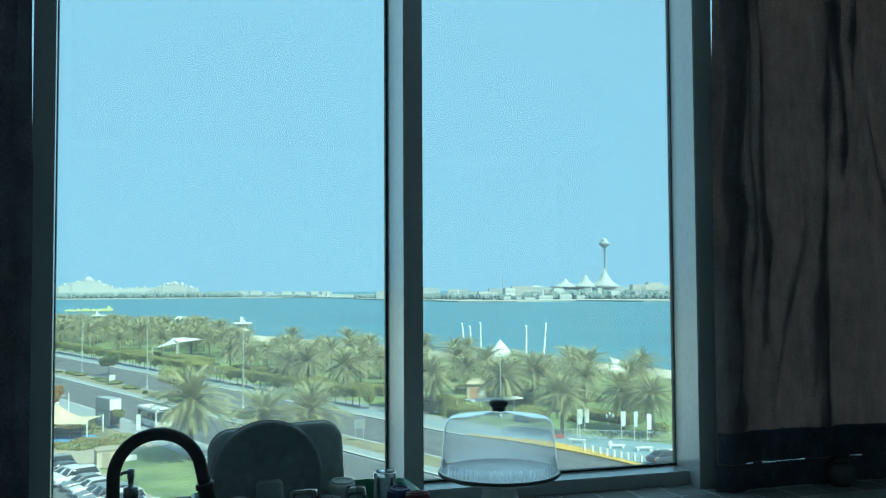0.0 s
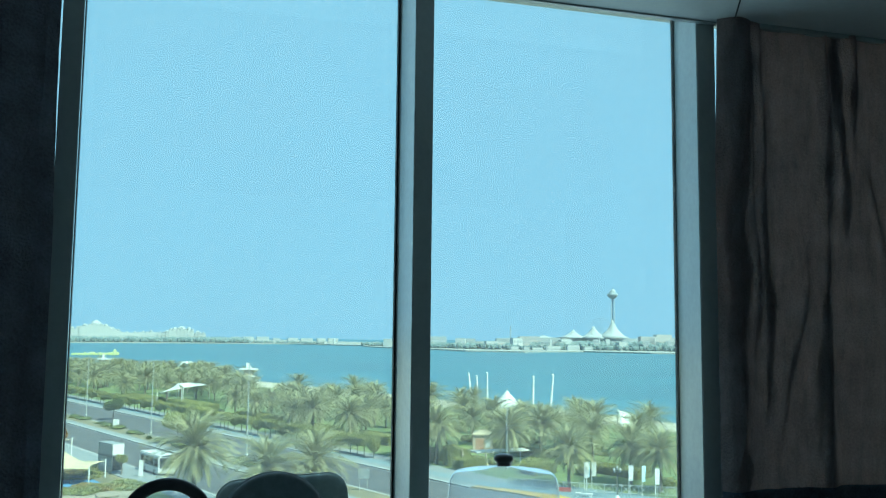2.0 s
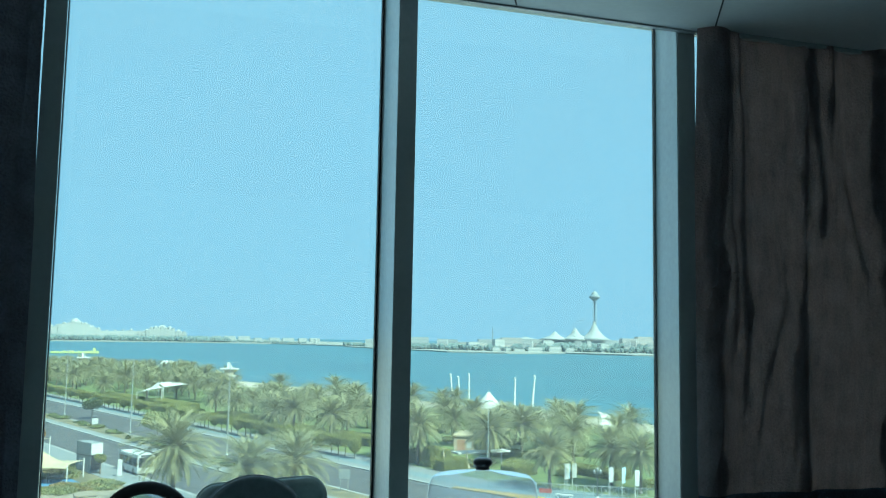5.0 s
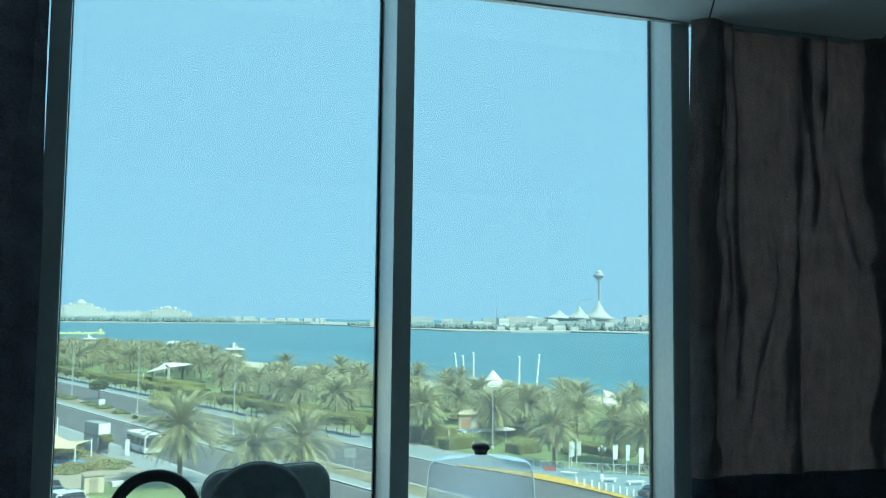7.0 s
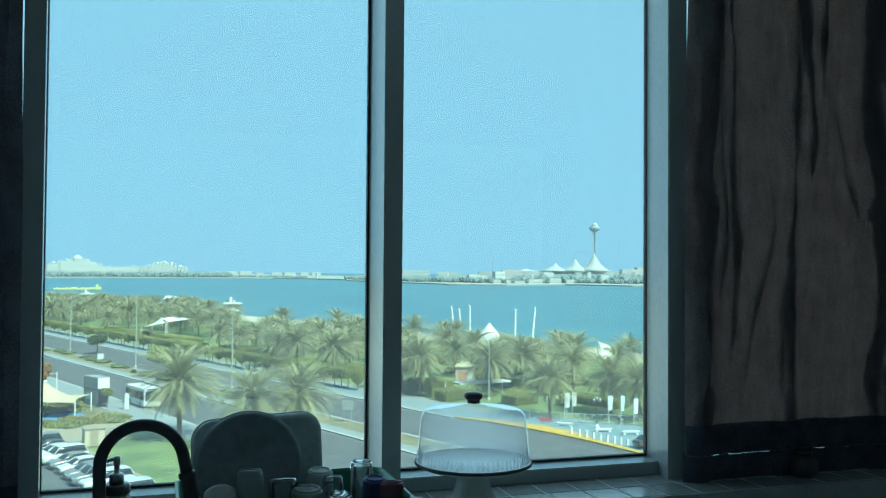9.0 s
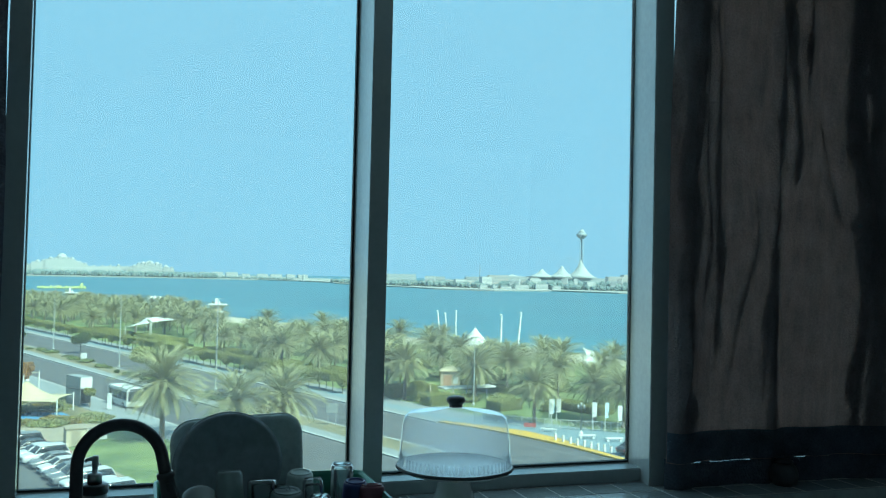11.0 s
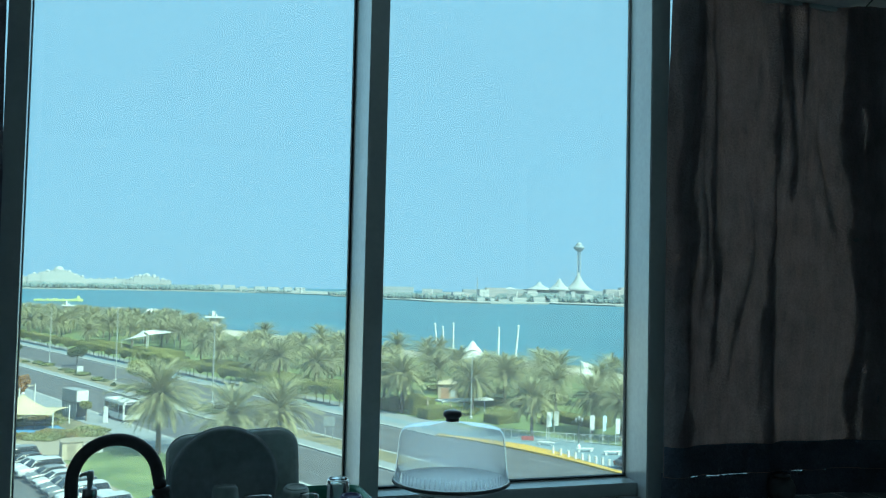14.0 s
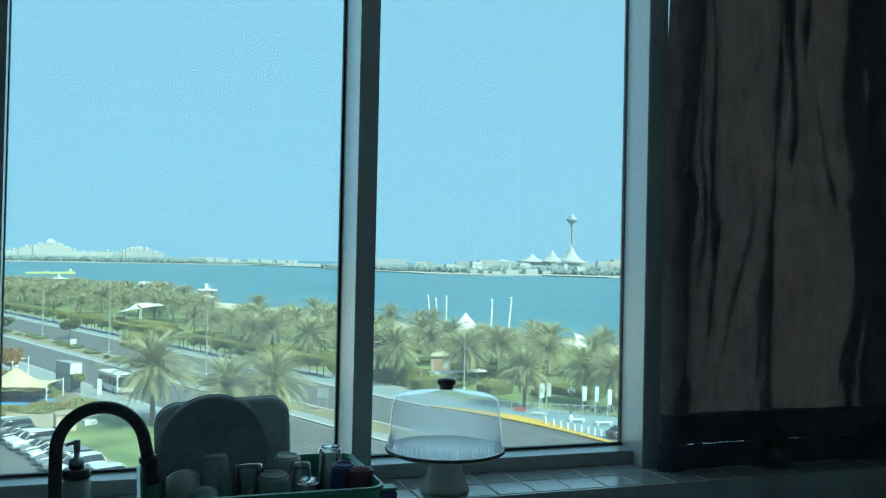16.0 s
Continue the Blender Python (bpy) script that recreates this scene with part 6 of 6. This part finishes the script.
shore("shore_west", [(-1400, 1900), (-700, 1910), (-215, 1930), (20, 1990), (234, 1960), (300, 1840), (345, 1700)], 0.35, 1.3, "low sandy far shore")
shore("shore_east", [(325, 1600), (352, 1370), (379, 1280), (383, 1180), (452, 1130), (563, 1180), (613, 1075), (760, 1010), (1300, 900)], 0.6, 1.2, "low far breakwater shore")
shore("shore_bar", [(120, 2250), (250, 2200), (345, 1690), (330, 1600), (420, 1900)], 0.5, 1.6, "low sand bar")


def far_trees(name, line, count, h, spread, seed, label):
    rnd = random.Random(seed)
    bm = bmesh.new()
    base = bmesh.ops.create_icosphere(bm, subdivisions=1, radius=1)
    unit_v = [v.co.copy() for v in bm.verts]
    unit_f = [tuple(v.index for v in f.verts) for f in bm.faces]
    bm.free()
    verts, faces = [], []
    for k in range(int(count * 2.2)):
        g = rnd.uniform(0, len(line) - 1.0001)
        i = int(g)
        (xa, ya2), (xb, yb) = line[i], line[i + 1]
        f = g - i
        q = 1 + rnd.uniform(0, spread)
        c = Vector(((xa + (xb - xa) * f) * q, (ya2 + (yb - ya2) * f) * q, 1.0))
        hh = h * rnd.uniform(0.5, 1.15)
        w = hh * rnd.uniform(0.3, 0.65)
        n = len(verts)
        for u in unit_v:
            verts.append(c + Vector((u.x * w * rnd.uniform(.7, 1.2), u.y * w, hh * 0.45 + u.z * hh * 0.55 * rnd.uniform(.7, 1.2))))
        faces += [tuple(t + n for t in q2) for q2 in unit_f]
    # the leaf colour itself holds the haze of the distance
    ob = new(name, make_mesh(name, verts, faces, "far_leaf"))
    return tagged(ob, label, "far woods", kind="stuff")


far_trees("far_woods", [(-600, 1960), (-215, 1990), (20, 2050), (150, 2050)], 700, 11, 0.12, 1, "hazy tree belt on the far shore")
far_trees("far_woods", [(150, 2050), (234, 2020), (300, 1900)], 90, 5, 0.1, 2, "sparse low scrub on the far shore")
far_trees("far_woods", [(340, 1690), (370, 1480), (395, 1340)], 120, 7, 0.10, 3, "low scrub on the sand bar")
far_trees("far_woods", [(385, 1400), (470, 1260), (600, 1270), (700, 1180), (900, 1080)], 520, 9, 0.16, 4, "hazy tree belt on the breakwater")


def far_block(x, y, w, d, h, material, storeys, bays, label, rz=0.0, group="far buildings"):
    ob = thing("far_building", pose(x, y, 1.0, 0, 0, rz), label, "building", group)
    part("wall", box(-w / 2, w / 2, 0, d, 0, h), material, ob)
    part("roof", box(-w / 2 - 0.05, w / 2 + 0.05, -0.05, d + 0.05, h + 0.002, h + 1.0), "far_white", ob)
    for j in range(storeys):
        for i in range(bays):
            x0 = -w / 2 + w * (i + 0.2) / bays
            z0 = h * (j + 0.3) / storeys
            part("window", box(x0, x0 + w * 0.6 / bays, -0.25, -0.002, z0, z0 + h * 0.42 / storeys), "far_window", ob)
    return ob


rf = random.Random(9)
for x, w, h, mt, st, by in ((388, 60, 13, "far_white", 2, 6), (455, 74, 18, "far_grey", 3, 8), (520, 46, 15, "far_white", 2, 5), (560, 40, 10, "far_pink", 2, 4), (600, 52, 16, "far_white", 3, 5),
                            (655, 50, 20, "far_pink", 3, 5), (700, 66, 17, "far_white", 2, 7), (905, 44, 22, "far_pink", 4, 5), (950, 40, 26, "far_pink", 4, 4), (990, 60, 20, "far_white", 3, 6), (1040, 50, 25, "far_white", 4, 5)):
    far_block(x * 0.93, 1500 + rf.uniform(-20, 20), w * 0.72, 25, h, mt, st, by, "low pale building on the far breakwater", -15)
for x, y, w, h in ((470, 1215, 16, 6), (490, 1220, 10, 5), (540, 1235, 30, 7), (505, 1212, 22, 4), (575, 1240, 26, 9), (600, 1240, 18, 6)):
    far_block(x, y, w * 0.7, 12, h * 0.8, "far_house", 1, 4, "small white waterside building", -15, "waterside buildings")

shore = ((430, 1345), (520, 1300), (620, 1300), (720, 1220), (880, 1140))
for k in range(22):
    f = 4 * (k + rf.uniform(0, 0.9)) / 22
    (xa, ya), (xb, yb) = shore[int(f)], shore[int(f) + 1]
    f -= int(f)
    w = rf.uniform(7, 20)
    far_block(xa + (xb - xa) * f, ya + (yb - ya) * f + rf.uniform(-10, 70), w, 10, rf.uniform(10, 18), rf.choice(("far_house", "far_house", "far_pink")), rf.choice((2, 3)), max(2, int(w / 5)),
              "small pale house among trees on the breakwater", rf.uniform(-35, 10), "breakwater houses")
far_trees("far_woods", [(420, 1350), (520, 1330), (620, 1330), (730, 1250), (900, 1170)], 420, 10, 0.16, 5, "hazy trees between the breakwater houses")

far_trees("far_woods", [(560, 1290), (650, 1300), (760, 1215), (930, 1120), (1100, 1040)], 480, 13, 0.12, 6, "hazy tree belt below the mall")

# the mall with its tent roofs, and the viewing tower
mall = thing("shopping_mall", pose(840, 1643, 1.0, 0, 0, -27), "long white mall with peaked tent roofs", "building")
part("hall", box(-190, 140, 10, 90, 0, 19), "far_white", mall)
part("lower_front", box(-150, 130, -8, 9.99, 0, 13), "far_grey", mall)
for k in range(14):
    part("window", box(-145 + 19.5 * k, -133 + 19.5 * k, -8.3, -8.002, 4, 10), "far_window", mall)


def peak(x, y, r, z, h, nm="tent_roof"):
    part(nm, lathe([(0, z + h), (r * 0.05, z + h * 0.98), (r * 0.16, z + h * 0.70), (r * 0.34, z + h * 0.42), (r * 0.62, z + h * 0.17), (r, z), (0, z - 0.01)], 28, m=Matrix.Translation((x, y, 0))), "far_white", mall, smooth=True)


peak(8, 35, 36, 19, 39)
peak(-31, 30, 34, 19, 25)
peak(-73, 30, 36, 19, 17)
peak(-135, 40, 30, 19, 5)
tw = thing("viewing_tower", pose(863.4, 1670.5, 1.0), "slim concrete viewing tower with a disc-shaped pod", "tower")
part("shaft", lathe([(0, 0), (1.5, 0), (1.2, 40), (1.2, 101), (0, 101)], 12), "far_concrete", tw, smooth=True)
for k in range(4):
    a = math.radians(18 + 90 * k)
    part("column", tube([(4.6 * math.cos(a), 4.6 * math.sin(a), 0), (4.2 * math.cos(a), 4.2 * math.sin(a), 102)], 0.8, 8), "far_grey", tw)
part("pod", lathe([(0, 100.5), (5, 101), (8.5, 104.5), (11.5, 107.5), (11.5, 110.5), (8, 112.5), (6.5, 114), (6, 117), (2.5, 119.5), (0, 120)], 28), "far_concrete", tw, smooth=True)
part("pod_windows", lathe([(10.2, 106.4), (11.8, 107.8), (11.8, 110.0), (10.2, 110.2), (10.2, 106.4)], 28), "far_window", tw)
part("cap", lathe([(6.6, 114.2), (6.2, 117.2), (2.7, 119.8), (0, 120.4)], 24), "far_white", tw, smooth=True)
part("spike", tube([(0, 0, 120), (0, 0, 125)], 0.4, 6), "far_white", tw)
wheel = thing("ferris_wheel", pose(800, 1600, 18, 0, 0, -20), "thin white big wheel beside the mall", "big wheel")
bm = tube([(20 * math.cos(2 * math.pi * k / 40), 0, 21 + 20 * math.sin(2 * math.pi * k / 40)) for k in range(41)], 0.35, 5)
part("rim", bm, "far_white", wheel)
for k in range(8):
    a = 2 * math.pi * k / 8
    part("spoke", tube([(0, 0, 21), (20 * math.cos(a), 0, 21 + 20 * math.sin(a))], 0.16, 4), "far_white", wheel)
part("support", tube([(-9, 0, -17), (0, 0, 21), (9, 0, -17)], 0.5, 5), "far_white", wheel)
fp = thing("flagpole", pose(534, 1400, 1.0), "very tall white flagpole on the breakwater", "flagpole")
part("pole", tube([(0, 0, 0), (0, 0, 20), (0, 0, 38)], [1.1, 0.9, 0.6], 8), "far_white", fp)

# the palace
pal = thing("palace", pose(-214, 2591, 1.0, 0, 0, 4), "white domed palace on the far headland", "building")
part("podium", box(-150, 190, 0, 60, 0, 21), "far_white", pal)
part("wing", box(-75, 52, -6, 70, 0, 30), "far_white", pal)
part("centre_block", box(-42, 36, -10, 60, 0, 38), "far_white", pal)
for x, r, z in ((0, 15, 38), (-28, 6, 38), (26, 6, 38), (-60, 6, 30), (44, 5, 30)):
    part("dome", lathe([(0, z + r * 1.15), (r * 0.2, z + r * 1.08), (r * 0.6, z + r * 0.86), (r * 0.9, z + r * 0.5), (r, z + r * 0.15), (r * 0.95, z), (0, z)], 20, m=Matrix.Translation((x, 20, 0))), "far_white", pal, smooth=True)
for k in range(30):
    x = -142 + 10.6 * k
    e = max(0.0, 1 - abs(x + 4) / 95)
    w, z = rf.uniform(3.5, 6.5), 20 + 24 * e ** 1.3 + rf.uniform(-3, 4)
    turret = part("turret", box(x - w, x + w, 4 - 14 * e, 30, 0, z, 0.4), "far_white", pal)
    if k % 2:
        part("turret_dome", lathe([(0, z + w * 1.1), (w * 0.5, z + w * 0.85), (w * 0.85, z + w * 0.4), (w * 0.8, z + 0.01), (0, z + 0.01)], 12, m=Matrix.Translation((x, 12, 0))), "far_white", turret, smooth=True)
for k in range(20):
    part("arch", box(-145 + 16.5 * k, -138 + 16.5 * k, -0.4 - (6 if -75 < -142 + 16.5 * k < 52 else 0), -0.01 - (6 if -75 < -142 + 16.5 * k < 52 else 0), 6, 15), "far_window", pal)
pal2 = thing("palace", pose(10, 2600, 1.0, 0, 0, 0), "white stepped palace wing beyond the trees", "building")
part("podium", box(-62, 66, 0, 50, 0, 20), "far_white", pal2)
part("centre_block", box(-26, 30, -4, 50, 0, 29), "far_white", pal2)
part("dome", lathe([(0, 41), (3, 40.5), (8, 38), (11, 33), (11, 29), (0, 29)], 18, m=Matrix.Translation((0, 18, 0))), "far_white", pal2, smooth=True)
for x in (-40, -18, 20, 44):
    part("dome", lathe([(0, 29), (4, 28), (6, 24), (6, 20), (0, 20)], 14, m=Matrix.Translation((x, 18, 9 if abs(x) < 25 else 0))), "far_white", pal2, smooth=True)
for k in range(13):
    x = -58 + 9.8 * k
    w, z = rf.uniform(3, 5.5), 20 + 14 * max(0.0, 1 - abs(x) / 60) + rf.uniform(-2, 3)
    turret = part("turret", box(x - w, x + w, -6, 20, 0, z, 0.4), "far_white", pal2)
    part("turret_dome", lathe([(0, z + w), (w * 0.6, z + w * 0.7), (w * 0.8, z + 0.01), (0, z + 0.01)], 12, m=Matrix.Translation((x, 6, 0))), "far_white", turret, smooth=True)
for k in range(9):
    far_block(110 + 38 * k, 2450 + rf.uniform(-40, 40), rf.uniform(18, 34), 15, rf.uniform(7, 13), "far_white", 2, 4, "small pale villa on the far shore", 0, "far villas")
bc = thing("beacon", pose(330, 1950, 1.0), "small white beacon on the sand bar", "beacon")
part("shaft", lathe([(0, 0), (3.2, 0), (2.4, 8), (2.8, 8.5), (2.8, 11), (0, 13)], 12), "far_white", bc)

# water things: inflatable course and buoys
infl = thing("inflatable_course", pose(-72, 885, -0.45), "yellow-green inflatable water course off the beach", "inflatable")
for k in range(16):
    part("float", box(-21 + 2.6 * k, -18.6 + 2.6 * k, -3, 3, 0, rf.uniform(1.4, 3.4) + (2.2 if k == 14 else 0), 0.5), "float", infl)
bm = bmesh.new()
for k in range(70):
    s, n = -420 + 5.2 * k, 205 + 8 * math.sin(k * 0.13)
    x, y = rd(s, n)
    bmesh.ops.create_icosphere(bm, subdivisions=1, radius=0.28, matrix=Matrix.Translation((x, y, -0.4)))
tagged(mesh_object("buoy_line", bm, "white"), "line of small white swim buoys", "buoys", kind="stuff")
